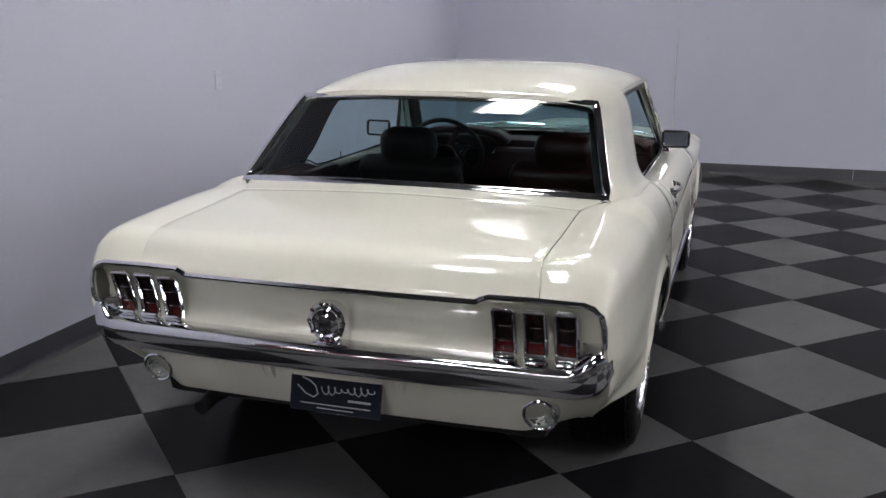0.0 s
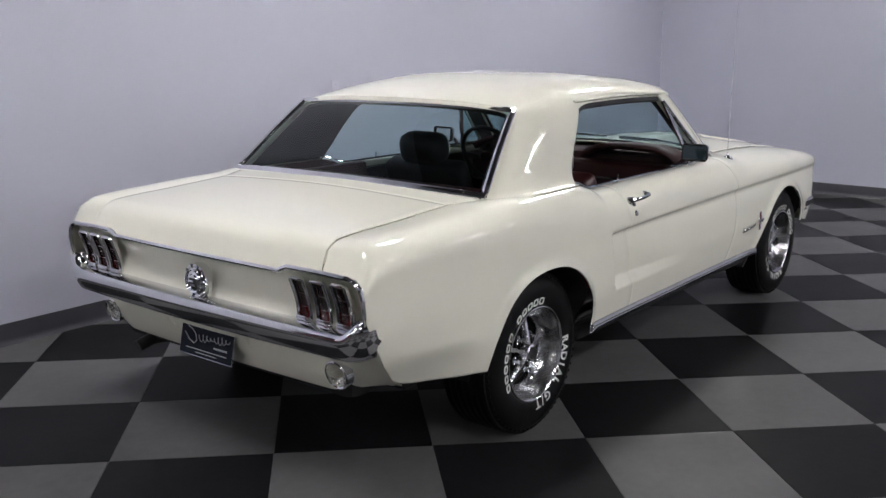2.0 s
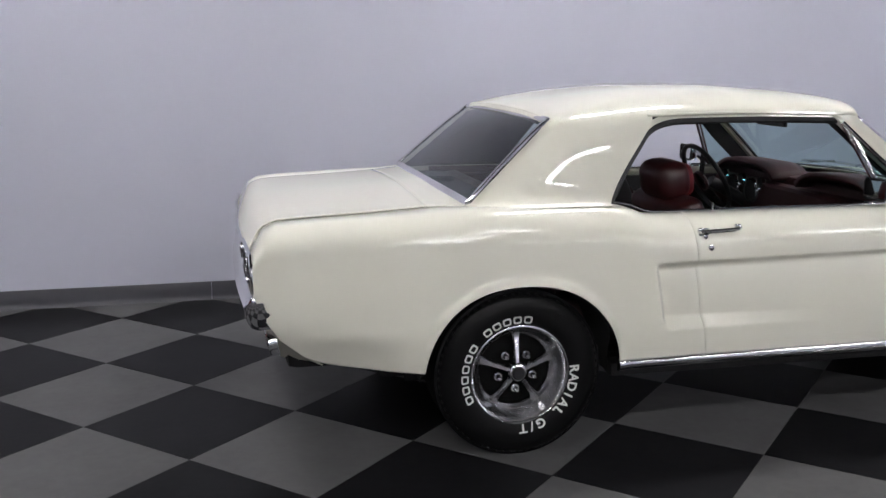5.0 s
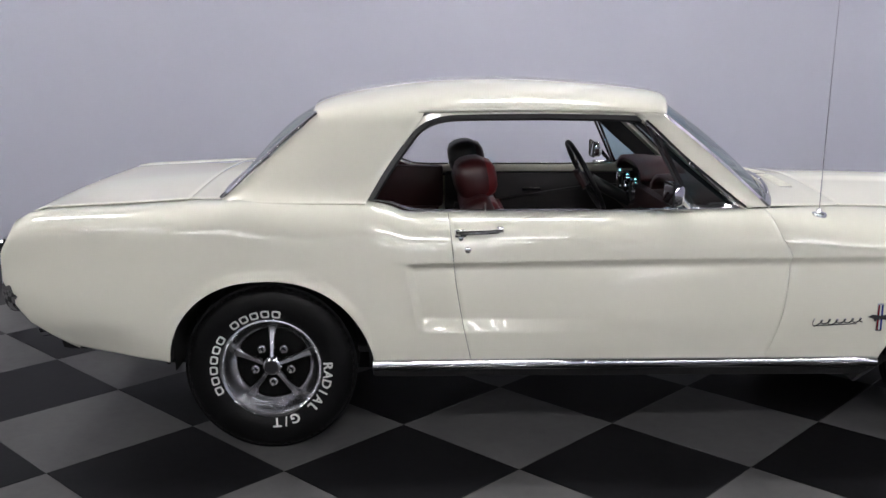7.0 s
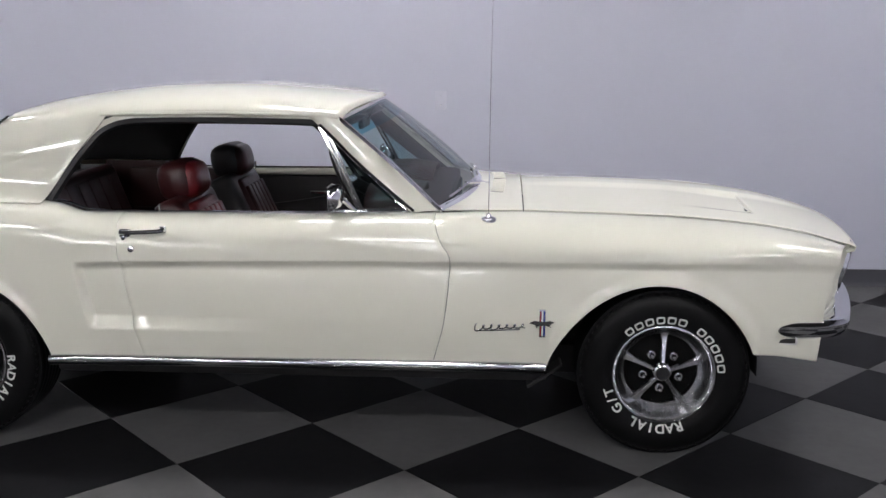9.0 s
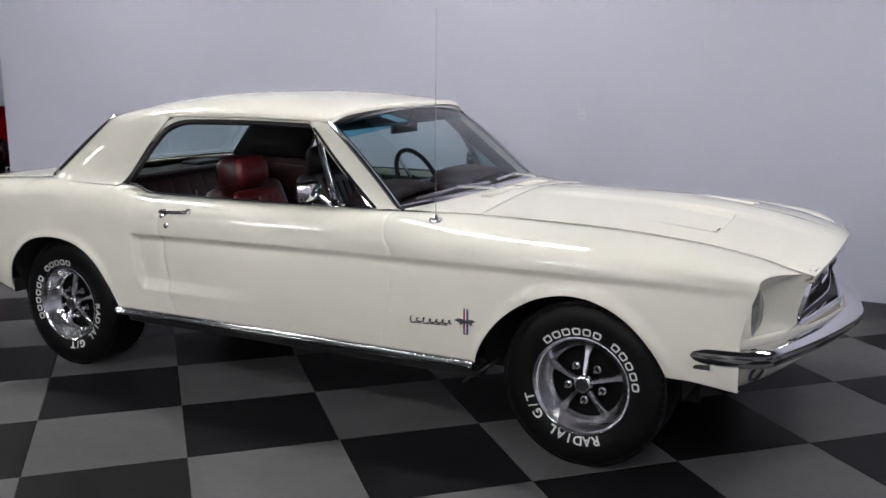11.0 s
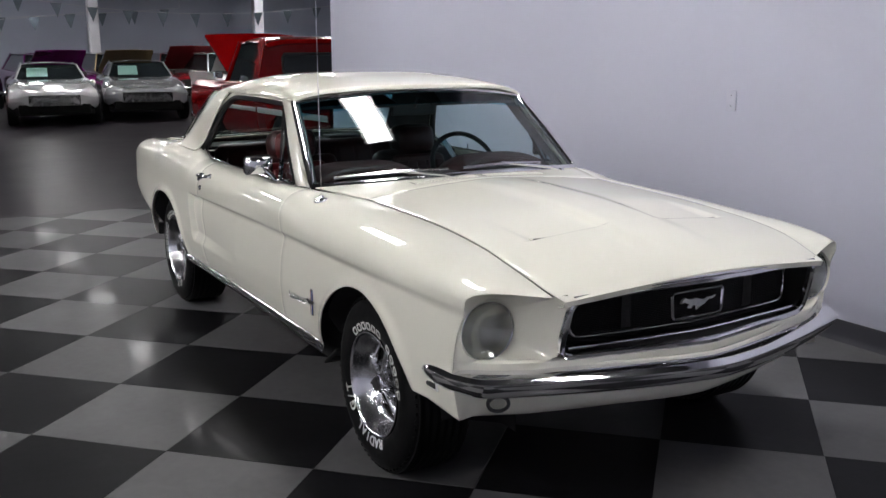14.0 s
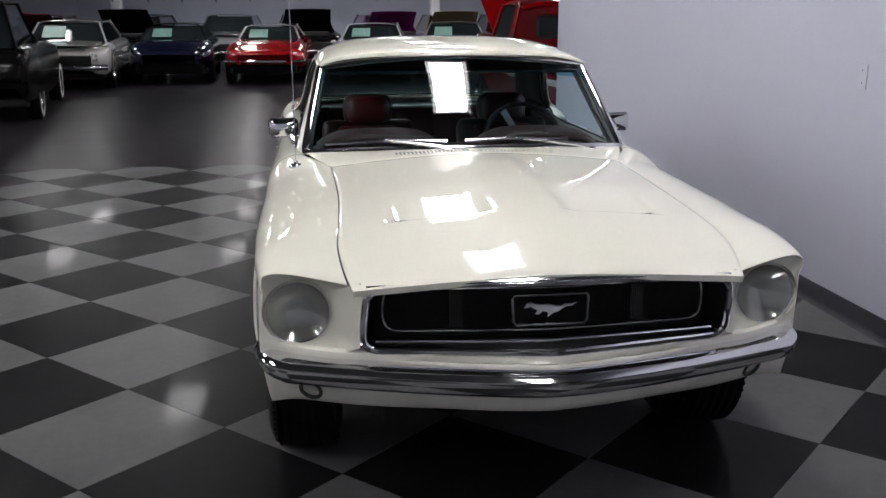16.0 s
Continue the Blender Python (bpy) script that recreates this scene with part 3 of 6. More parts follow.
sail[-1] = roof_grid[:len(SAIL_TOP), 0]


def along(poly):
    return np.concatenate([[0], np.cumsum(np.linalg.norm(np.diff(poly, axis=0), axis=1))])


def even(poly, n):
    s = along(poly)
    return np.stack([np.interp(np.linspace(0, s[-1], n), s, poly[:, c]) for c in range(3)], 1)


def rounded(side, top, reach):
    """One section, pillar to pillar; its two joints between roof and pillars are rounded off."""
    a = even(side, 40)
    q = np.concatenate([a, even(top, 91)[1:-1], a[::-1] * (1, -1, 1)])
    if not reach:
        return q
    u = along(q)
    j = u[39]
    near = np.exp(-(((u - j) / 0.13) ** 2)) + np.exp(-(((u - u[-1] + j) / 0.13) ** 2))
    kernel = np.exp(-0.5 * ((u[:, None] - u[None, :]) / reach) ** 2) * np.gradient(u)[None, :]
    soft_q = kernel @ q / kernel.sum(1)[:, None]
    return q + (soft_q - q) * np.clip(near, 0, 1)[:, None]


rear_part = []
for k in range(len(SAIL_TOP)):
    rear_part.append(rounded(sail[:, k], roof_grid[k], 0.034 * (1 - (k / 15) ** 1.6)))
front_part = np.array([even(row, 91) for row in roof_grid[15:]] + [even(roof_grid[-1], 91) + (0.008, 0, -0.014)])
part("roof", join(grid(np.array(rear_part)), grid(front_part)), M_PAINT, car, "cream painted steel roof with broad rear pillars", 50, weld=True, thick=SHEET)
rear_edge = rear_part[0][39:130]
part("roof_lip", grid(np.array([rear_edge + (-0.010, 0, -0.014), rear_edge + (0.002, 0, -0.0005)])), M_PAINT, car, "", 40, thick=0.004)
liner = roof_grid * (1, 0.965, 1) + (0, 0, -0.028)
part("headliner", grid(liner, True), M_HEADLINER, car, "black headliner", thick=0.004)
sail_in = (sail + (0.012, 0.045, 0))[:-1]
twin("pillar_lining", grid(sail_in, True), M_HEADLINER, car, "black pillar lining", thick=0.004)


def vent_edge(z):
    """Front edge of the side window opening, along the windshield pillar."""
    return curve(z, [0.90, 0.919, 0.98, 1.11, 1.235, 1.28], [1.82, 1.795, 1.717, 1.559, 1.425, 1.37])


pillar = []
for s in np.linspace(0, 1, 14):
    zt = 0.922 + (1.276 - 0.922) * s
    a = np.array((1.892 + (1.489 - 1.892) * s, -(0.707 + (0.626 - 0.707) * s), zt + 0.004))
    b = np.array((float(vent_edge(zt)), -(0.737 + (0.636 - 0.737) * s), zt))
    m = (a + b) / 2 + (0.0, -0.010, 0.004)
    c = b + (-0.002, 0.03, -0.01)
    pillar.append([a + (-0.012, 0.02, -0.012), a, a * 0.6 + m * 0.4 + (0.002, -0.004, 0), m, b * 0.6 + m * 0.4 + (0, -0.002, 0), b, c])
twin("windshield_pillar", grid(np.array(pillar), True), M_PAINT, car, "cream painted windshield pillar", 50, thick=0.004)
pillar_in = np.array([[p[0] + (-0.015, 0.012, -0.01), p[6] + (-0.015, 0.012, -0.01)] for p in pillar])
twin("pillar_lining", grid(pillar_in), M_HEADLINER, car, "black pillar lining", thick=0.004)


def glass_grid(base, top, bulge, n=25, m=13, fall=0.6, skew=0.0):
    rows = []
    for s in np.linspace(0, 1, m):
        rows.append([np.array(base(w)) * (1 - s) + np.array(top(w)) * s + np.array(bulge) * 4 * s * (1 - s) * (1 + skew * (2 * s - 1)) * (1 - w * w * fall) for w in np.linspace(-1, 1, n)])
    return np.array(rows)


ws_grid = glass_grid(WS_BASE, WS_TOP, (0.012, 0, 0.014), m=21)
pane = part("windshield", grid(ws_grid[:17]), M_TINT, car, "green tinted windshield glass", 60)
band = part("shade_band", grid(ws_grid[16:]), M_TINT_SHADE, pane, "blue shade band of the windshield", 60)
rw_grid = glass_grid(RW_BASE, RW_TOP, (-0.019, 0, 0.021), m=17, fall=0.8, skew=0.6)
rear_pane = part("rear_window", grid(rw_grid, True), M_TINT, car, "green tinted rear window glass", 60)
for o in (pane, band, rear_pane):
    o.visible_shadow = False


def frame_of(g, width, height, n_out):
    """Chrome moulding round a curved pane."""
    loop = np.concatenate([g[0, :-1], g[:-1, -1], g[-1, :0:-1], g[:0:-1, 0]])
    keep = [loop[0]]
    for q in loop[1:]:
        if np.linalg.norm(q - keep[-1]) > 0.02:
            keep.append(q)
    return sweep(np.array(keep), [(-width / 2, -0.004), (-width / 2, height * 0.5), (-width * 0.2, height), (width * 0.2, height), (width / 2, height * 0.5), (width / 2, -0.004)], True, up=n_out)


part("windshield_moulding", frame_of(ws_grid, 0.030, 0.009, (0.62, 0, 0.78)), M_CHROME, car, "chrome windshield moulding", 30)
part("rear_window_moulding", frame_of(rw_grid, 0.028, 0.008, (-0.66, 0, 0.75)), M_CHROME, car, "chrome rear window moulding", 30)
inner = lambda g, k: np.array([[g.mean((0, 1)) + (q - g.mean((0, 1))) * k for q in r] for r in g])
part("rear_window_seal", frame_of(inner(rw_grid, 0.982) - (0.0, 0, 0.003), 0.006, 0.004, (-0.66, 0, 0.75)), M_BLACK, car, "black rubber seal")
part("windshield_seal", frame_of(inner(ws_grid, 0.97) - (0, 0, 0.003), 0.016, 0.006, (0.62, 0, 0.78)), M_BLACK, car, "black rubber seal")

# drip rails and window-opening trim
xs = np.linspace(0.55, 1.489, 38)
twin("drip_rail", sweep(np.stack([xs, -gutter_y(xs) - 0.004, gutter_z(xs) - 0.004], 1), strip(0.012, 0.010), up=(0, -1, 0.3)), M_PAINT, car, "", 30)
z_s = np.linspace(0.958, 1.20, 12)
opening = [(float(win_rear(z)), -float(sail_y(z)) + 0.001, z) for z in z_s]
corner = [np.array(opening[-1]), np.array((0.573, -float(gutter_y(0.58)) + 0.002, float(gutter_z(0.58)) - 0.019)), np.array((0.70, -float(gutter_y(0.70)) + 0.004, float(gutter_z(0.70)) - 0.020))]
opening += [tuple(corner[0] * (1 - s) ** 2 + corner[1] * 2 * s * (1 - s) + corner[2] * s * s) for s in np.linspace(0.12, 0.95, 9)]
opening += [(x, -float(gutter_y(x)) + 0.004, float(gutter_z(x)) - 0.020) for x in np.linspace(0.71, 1.40, 22)]
twin("window_seal", tube(np.array(opening) + (0.007, 0.008, -0.008), 0.017, 6, up=(0, 1, 0)), M_BLACK, car, "black rubber window seal")
twin("window_trim", sweep(np.array(opening[len(z_s) - 3:]) + (-0.003, 0, 0.007), [(-0.013, -0.003), (-0.013, 0.003), (0.013, 0.003), (0.013, -0.003)], up=(0, -1, 0.3)), M_PAINT, car)
belt_x = np.linspace(0.36, 1.80, 50)
belt_z = curve(belt_x, X_ST, Z_IN)
belt_y = half_w(belt_x) - curve(belt_x, X_ST, D_IN)
twin("belt_moulding", sweep(np.stack([belt_x, -belt_y + 0.004, belt_z + 0.001], 1), strip(0.012, 0.007)), M_CHROME, car, "thin chrome belt moulding", 30)

# ---- rear end ----
def lip_z(y):
    """Top edge of the tail panel: a step up over each lamp group."""
    y = np.abs(y)
    return 0.790 + 0.018 * ease(y, 0.462, 0.494) - 0.004 * ease(y, 0.6, 0.78)


def rear_x(y):
    return -1.008 + 0.024 * (np.abs(y) / 0.78) ** 2


ys = np.linspace(-0.805, 0.805, 81)
tail = []
for s, dx in ((0, 0.004), (0.04, 0.020), (0.2, 0.044), (0.42, 0.060), (0.70, 0.052), (0.90, 0.034), (1.0, 0.020)):
    tail.append(np.stack([rear_x(ys) + dx, ys, lip_z(ys) * (1 - s) + 0.600 * s], 1))
part("tail_panel", grid(np.array(tail)), M_PAINT, car, "cream painted concave tail panel", 40, thick=SHEET)
edge = np.array([(rear_x(0.785) + 0.02, -0.817, 0.655), (rear_x(0.785) + 0.006, -0.820, 0.70), (rear_x(0.785), -0.817, 0.75), (rear_x(0.785) - 0.001, -0.806, 0.785), (rear_x(0.77) - 0.002, -0.785, 0.803)]
                + [(float(rear_x(y)) - 0.003, y, float(lip_z(y)) + 0.006) for y in np.linspace(-0.76, 0.76, 77)]
                + [(rear_x(0.77) - 0.002, 0.785, 0.803), (rear_x(0.785) - 0.001, 0.806, 0.785), (rear_x(0.785), 0.817, 0.75), (rear_x(0.785) + 0.006, 0.820, 0.70), (rear_x(0.785) + 0.02, 0.817, 0.655)])
part("tail_moulding", sweep(edge, strip(0.017, 0.014), up=(-1, 0, 0.65)), M_CHROME, car, "chrome moulding round the tail panel", 30)
# closing strips between quarter end and tail panel
close_r = np.array([[(-0.987, -float(half_w(-0.987)) + 0.004, z), (rear_x(0.785) + 0.006, -0.817, z)] for z in np.linspace(0.668, 0.775, 6)])
twin("quarter_end", grid(close_r), M_PAINT, car, "", 40, thick=0.004)


def tail_lamp(y0):
    """One of three upright lamps: bowed chrome bezel, red lens, inner ribs."""
    zs = np.linspace(0.645, 0.778, 12)
    bow = lambda z: -0.012 + 0.034 * ((0.778 - z) / 0.133) ** 1.2 * (1 - 0.55 * ((0.778 - z) / 0.133)) * 2.2
    px = lambda z: float(rear_x(y0)) + 0.012 + bow(z)
    w = 0.030
    ring = [(px(z), y0 - w, z) for z in zs] + [(px(zs[-1]), y0 - w + 0.008, 0.784), (px(zs[-1]), y0 + w - 0.008, 0.784)]
    ring += [(px(z), y0 + w, z) for z in zs[::-1]] + [(px(zs[0]), y0 + w - 0.008, 0.639), (px(zs[0]), y0 - w + 0.008, 0.639)]
    lens = np.array([[(px(z) + 0.006 - 0.004 * (1 - q * q), y0 + q * (w - 0.004), z) for q in np.linspace(-1, 1, 7)] for z in zs])
    lamp = part("tail_lamp", grid(lens[3:], True), M_RED_LENS, car, "dark red tail lamp lens in a chrome bezel", 60)
    part("lower_lens", grid(lens[:4], True), M_RED_BRIGHT, lamp, "clearer red lower lens", 60)
    for k in (3, 7):
        part("rib", sweep(lens[k, 1:-1] - (0.002, 0, 0), strip(0.0025, 0.0025), up=(-1, 0, 0)), M_CHROME, lamp, "thin chrome rib")
    part("bezel", sweep(np.array(ring), [(-0.006, -0.006), (-0.006, 0.004), (-0.002, 0.010), (0.002, 0.010), (0.006, 0.004), (0.006, -0.006)], True, up=(-1, 0, 0)), M_CHROME, lamp, "bright chrome bezel", 30)
    part("foot", box((px(zs[0]) - 0.006, y0, 0.643), (0.022, 2 * w + 0.004, 0.018), 0.004, 2), M_CHROME, lamp, "chrome foot")
    part("cap", box((px(zs[-1]) - 0.004, y0, 0.782), (0.014, 2 * w - 0.004, 0.010), 0.003, 2), M_CHROME, lamp, "chrome cap")


for s in (-1, 1):
    for y0 in (0.536, 0.624, 0.712):
        tail_lamp(s * y0)

# filler cap
cap = part("filler_cap", moved(lathe([(0.0, -0.036), (0.022, -0.036), (0.026, -0.032), (0.046, -0.030), (0.052, -0.024), (0.060, -0.022), (0.064, -0.012), (0.064, 0.01)], 40, "x"), pose(-0.972, 0, 0.690)), M_CHROME, car, "round chrome fuel filler cap", 25)
part("emblem", box((-1.009, 0, 0.690), (0.004, 0.036, 0.022), 0.0015, 1), M_BLACK, cap, "dark round badge with a plain figure")
part("emblem_bar", box((-1.0125, 0, 0.690), (0.003, 0.026, 0.008), 0.001, 1), M_CHROME, cap)
part("ring", moved(lathe([(0.038, -0.034), (0.041, -0.037), (0.044, -0.034), (0.041, -0.031)], 40, "x", True), pose(-0.972, 0, 0.690)), M_CHROME, cap)
for k in range(10):
    a = k * math.tau / 10
    part("notch", box((-0.996, 0.057 * math.cos(a), 0.690 + 0.057 * math.sin(a)), (0.008, 0.012, 0.012), 0.003, 1), M_CHROME, cap)


def smooth_path(p, n=110, reach=0.022):
    """Even points along a path with its bends eased."""
    q = even(p, n)
    u = along(q)
    k = np.exp(-0.5 * ((u[:, None] - u[None, :]) / reach) ** 2)
    r = k @ q / k.sum(1)[:, None]
    r[0], r[-1] = q[0], q[-1]
    return r


# rear bumper: a bowed blade that wraps round the corners
rb = [(-0.905, -0.825), (-0.938, -0.829), (-0.970, -0.821), (-0.992, -0.798), (-1.003, -0.757)] + [(-1.025 + 0.024 * (y / 0.77) ** 2, y) for y in np.linspace(-0.70, 0.70, 41)] + [(-1.003, 0.757), (-0.992, 0.798), (-0.970, 0.821), (-0.938, 0.829), (-0.905, 0.825)]
rb = smooth_path(np.array([(x, y, 0.0) for x, y in rb]))
zc_ = 0.592 + 0.016 * ease(np.abs(rb[:, 1]), 0.72, 0.85)
rb[:, 2] = zc_
prof = [(-0.075, 0.036), (-0.03, 0.037), (0.000, 0.034), (0.012, 0.028), (0.017, 0.015), (0.016, 0.0), (0.008, -0.024), (-0.006, -0.046), (-0.020, -0.052), (-0.026, -0.046), (-0.012, -0.022), (-0.006, 0.0), (-0.010, 0.020), (-0.03, 0.028), (-0.075, 0.028)]
blade_v, blade_f = sweep(rb, [(-a, b * 1.12) for a, b in prof])
blade_v = blade_v.reshape(len(rb), -1, 3)
rise = blade_v[:, :, 2] - rb[:, None, 2]
blade_v[:, :, 2] += 0.040 * ease(np.abs(rb[:, 1]), 0.735, 0.815)[:, None] * ease(rise, -0.01, 0.03)
part("rear_bumper", (blade_v.reshape(-1, 3), blade_f), M_CHROME, car, "curved chrome rear bumper blade", 55)

# rear valance
val = []
for s, dx, z in ((0, 0.034, 0.590), (0.15, 0.038, 0.55), (0.4, 0.048, 0.505), (0.7, 0.066, 0.445), (0.9, 0.088, 0.400), (1.0, 0.106, 0.378), (1.02, 0.14, 0.384)):
    row = []
    for q in np.linspace(-1, 1, 61):
        c = float(ease(abs(q), 0.74, 1.0))
        zz = z + 0.012 * c * s
        end = float(np.interp(zz, [0.38, 0.40, 0.47, 0.536, 0.60], [-0.72, -0.775, -0.853, -0.920, -0.955]))
        y = q * (float(side_y(end, zz)) - 0.002) * (0.96 if s > 1 else 1)
        row.append((float(rear_x(y) + dx) * (1 - c) + end * c, y, zz))
    val.append(row)
part("rear_valance", grid(np.array(val)), M_PAINT, car, "cream painted rear valance panel", 40, thick=SHEET)
for s in (-1, 1):
    rl = part("reverse_lamp", moved(lathe([(0.0, -0.010), (0.030, -0.008), (0.043, 0.0), (0.046, 0.010)], 28, "x"), pose(-0.930, s * 0.636, 0.452, 0, -12, 0)), M_LENS, car, "round cloudy reversing lamp", 40)
    part("bezel", moved(lathe([(0.043, 0.02), (0.043, -0.002), (0.048, -0.005), (0.053, -0.001), (0.054, 0.03)], 32, "x"), pose(-0.930, s * 0.636, 0.452, 0, -12, 0)), M_CHROME, rl, "chrome lamp bezel", 30)
    part("reflector", moved(lathe([(0.0, 0.03), (0.02, 0.026), (0.042, 0.006)], 24, "x"), pose(-0.930, s * 0.636, 0.452, 0, -12, 0)), M_REFLECTOR, rl)
    guard = [(-0.966, s * 0.215, 0.545), (-0.953, s * 0.215, 0.51), (-0.923, s * 0.213, 0.465), (-0.893, s * 0.210, 0.425)]
    part("bumper_bracket", sweep(guard, [(-0.020, -0.01), (-0.020, 0.012), (-0.013, 0.018), (0.013, 0.018), (0.020, 0.012), (0.020, -0.01)], up=(-0.8, 0, -0.4)), M_PAINT, car, "cream painted bumper bracket", 30)
pipe = [(-0.30, 0.46, 0.30), (-0.70, 0.47, 0.33), (-0.86, 0.48, 0.345), (-0.93, 0.485, 0.325)]
part("exhaust_pipe", tube(pipe, 0.026, 12), M_BLACK, car, "dark turned-down exhaust pipe")

# licence plate with a plain dealer mark
plate = part("licence_plate", moved(box((0, 0, 0), (0.004, 0.300, 0.140), 0.0015, 1), pose(-0.963, -0.012, 0.459, 0, 12, 0)), surface("navy_plate", (0.006, 0.009, 0.019), 0.6, spec=0.2, vary=0.2, scale=20), car, "dark navy dealer plate with white marks")
pm = pose(-0.963, -0.012, 0.459, 0, 12, 0)
swoosh = [(0.020, 0.040), (0.055, 0.050), (0.100, 0.044), (0.112, 0.034), (0.088, 0.026), (0.068, 0.012), (0.058, -0.012), (0.072, -0.024), (0.100, -0.014), (0.128, 0.010)]
M_INK = surface("pale_plate_ink", (0.42, 0.42, 0.44), rough=0.5, vary=0.1, scale=60)
part("plate_swoosh", moved(tube([(-0.0032, y, z) for y, z in swoosh], 0.0024, 5, up=(-1, 0, 0)), pm), M_INK, plate, "pale flowing mark")
flow = np.linspace(0, 1, 64)
part("plate_flow", moved(tube(np.stack([0 * flow - 0.0032, 0.046 - 0.170 * flow + 0.006 * np.sin(flow * 50), 0.000 + 0.012 * flow + 0.010 * np.sin(flow * 50 + 1.2) * (1 + 0.5 * np.sin(flow * 11))], 1), 0.0018, 5, up=(-1, 0, 0)), pm), M_INK, plate, "pale flowing mark")
for y, z, w, h in ((0.0, -0.044, 0.23, 0.0035), (0.0, -0.056, 0.12, 0.003), (-0.078, -0.024, 0.075, 0.007)):
    part("plate_mark", moved(box((-0.0028, y, z), (0.002, w, h), 0.0006, 1), pm), M_INK, plate)
part("plate_frame", moved(sweep([(-0.002, -0.149, -0.069), (-0.002, 0.149, -0.069), (-0.002, 0.149, 0.069), (-0.002, -0.149, 0.069)], [(-0.0015, -0.002), (-0.0015, 0.002), (0.0015, 0.002), (0.0015, -0.002)], True, up=(-1, 0, 0)), pose(-0.963, -0.012, 0.459, 0, 12, 0)), M_CHROME, plate)


# ---- front end ----
def grille_top(y):
    return np.stack([3.556 - 0.048 * (np.abs(y) / 0.53) ** 1.6, y, 0.790 - 0.006 * (np.abs(y) / 0.53) ** 2], -1)


def grille_bot(y):
    return np.stack([3.560 - 0.098 * (np.abs(y) / 0.535) ** 1.1, y, 0.583 + 0.0 * y], -1)


gy = np.linspace(-0.515, 0.515, 41)
loop = np.concatenate([grille_bot(gy), [[3.468, 0.538, 0.60], [3.490, 0.535, 0.68], [3.510, 0.526, 0.765]], grille_top(gy[::-1]), [[3.510, -0.526, 0.765], [3.490, -0.535, 0.68], [3.468, -0.538, 0.60]]])


def smooth_loop(p, n=220, reach=0.018):
    """Even points round a closed loop, its corners rounded."""
    q = even(np.concatenate([p, p[:1]]), n + 1)[:-1]
    step = along(q)[-1] / (n - 1)
    gap = np.abs(np.arange(n)[:, None] - np.arange(n)[None, :])
    gap = np.minimum(gap, n - gap) * step
    k = np.exp(-0.5 * (gap / reach) ** 2)
    return k @ q / k.sum(1)[:, None]


loop = smooth_loop(loop)
loop[:, 2] -= 0.010 * ease(np.abs(loop[:, 1]), 0.36, 0.46) * ease(loop[:, 2], 0.74, 0.77)
part("grille_surround", sweep(loop, [(-0.010, -0.012), (-0.010, 0.004), (-0.005, 0.008), (0.005, 0.008), (0.010, 0.004), (0.010, -0.012)], True, up=(1, 0, 0)), M_CHROME, car, "chrome grille surround", 30)
# recess walls and the mesh
inner_loop = np.array([(p[0] - 0.095, p[1] * 0.955, 0.686 + (p[2] - 0.686) * 0.88) for p in loop])
walls = np.stack([np.concatenate([loop, loop[:1]]) + (-0.004, 0, 0), np.concatenate([inner_loop, inner_loop[:1]])])
part("grille_recess", grid(walls, True), M_GRILLE, car, "black grille recess", thick=0.003)
face = np.array([[(3.462 - 0.055 * (abs(y) / 0.53) ** 1.3, y, z) for y in np.linspace(-0.50, 0.50, 41)] for z in np.linspace(0.600, 0.772, 5)])
part("grille_backing", grid(face - (0.012, 0, 0), True), M_GRILLE, car, "black grille backing", thick=0.003)
slats = []
for z in np.linspace(0.606, 0.768, 28):
    slats.append(tube([(3.460 - 0.055 * (abs(y) / 0.53) ** 1.3, y, z) for y in np.linspace(-0.50, 0.50, 13)], 0.0016, 4))
for y in np.linspace(-0.495, 0.495, 100):
    x = 3.458 - 0.055 * (abs(y) / 0.53) ** 1.3
    slats.append(tube([(x, y, 0.602), (x, y, 0.770)], 0.0014, 4, up=(1, 0, 0)))
part("grille_mesh", join(*slats), M_GRILLE, car, "fine black grille mesh")
ring_y = np.linspace(-0.455, 0.455, 31)
gx = lambda y: 3.474 - 0.055 * (abs(y) / 0.53) ** 1.3
bar_loop = [(gx(y), y, 0.628) for y in ring_y] + [(gx(0.47), 0.472, 0.638), (gx(0.48), 0.480, 0.69), (gx(0.47), 0.472, 0.745)] + [(gx(y), y, 0.755) for y in ring_y[::-1]] + [(gx(0.47), -0.472, 0.745), (gx(0.48), -0.480, 0.69), (gx(0.47), -0.472, 0.638)]
part("grille_ring", tube(smooth_loop(np.array(bar_loop)), 0.0045, 6, True, up=(1, 0, 0)), M_CHROME, car, "thin bright grille ring")
low_bar = [(gx(y) + 0.035, y, 0.606) for y in np.linspace(-0.50, 0.50, 31)]
part("grille_bar", tube(low_bar, 0.005, 6), M_CHROME, car, "thin bright lower grille bar")
for s in (-1, 1):
    cols = [tube([(gx(0.27) + 0.002, s * (0.252 + 0.0065 * k), 0.640), (gx(0.27) + 0.002, s * (0.252 + 0.0065 * k), 0.745)], 0.0024, 5, up=(1, 0, 0)) for k in range(6)]
    part("grille_louver", join(*cols), M_GREY_BAR, car, "grey upright louver group")
cor = [(3.492, -0.098, 0.650), (3.492, 0.098, 0.650), (3.492, 0.107, 0.66), (3.490, 0.112, 0.728), (3.490, 0.104, 0.738), (3.490, -0.104, 0.738), (3.490, -0.112, 0.728), (3.492, -0.107, 0.66)]
badge = part("grille_badge", tube(cor, 0.0055, 6, True, up=(1, 0, 0)), M_CHROME, car, "chrome framed badge with a plain figure")
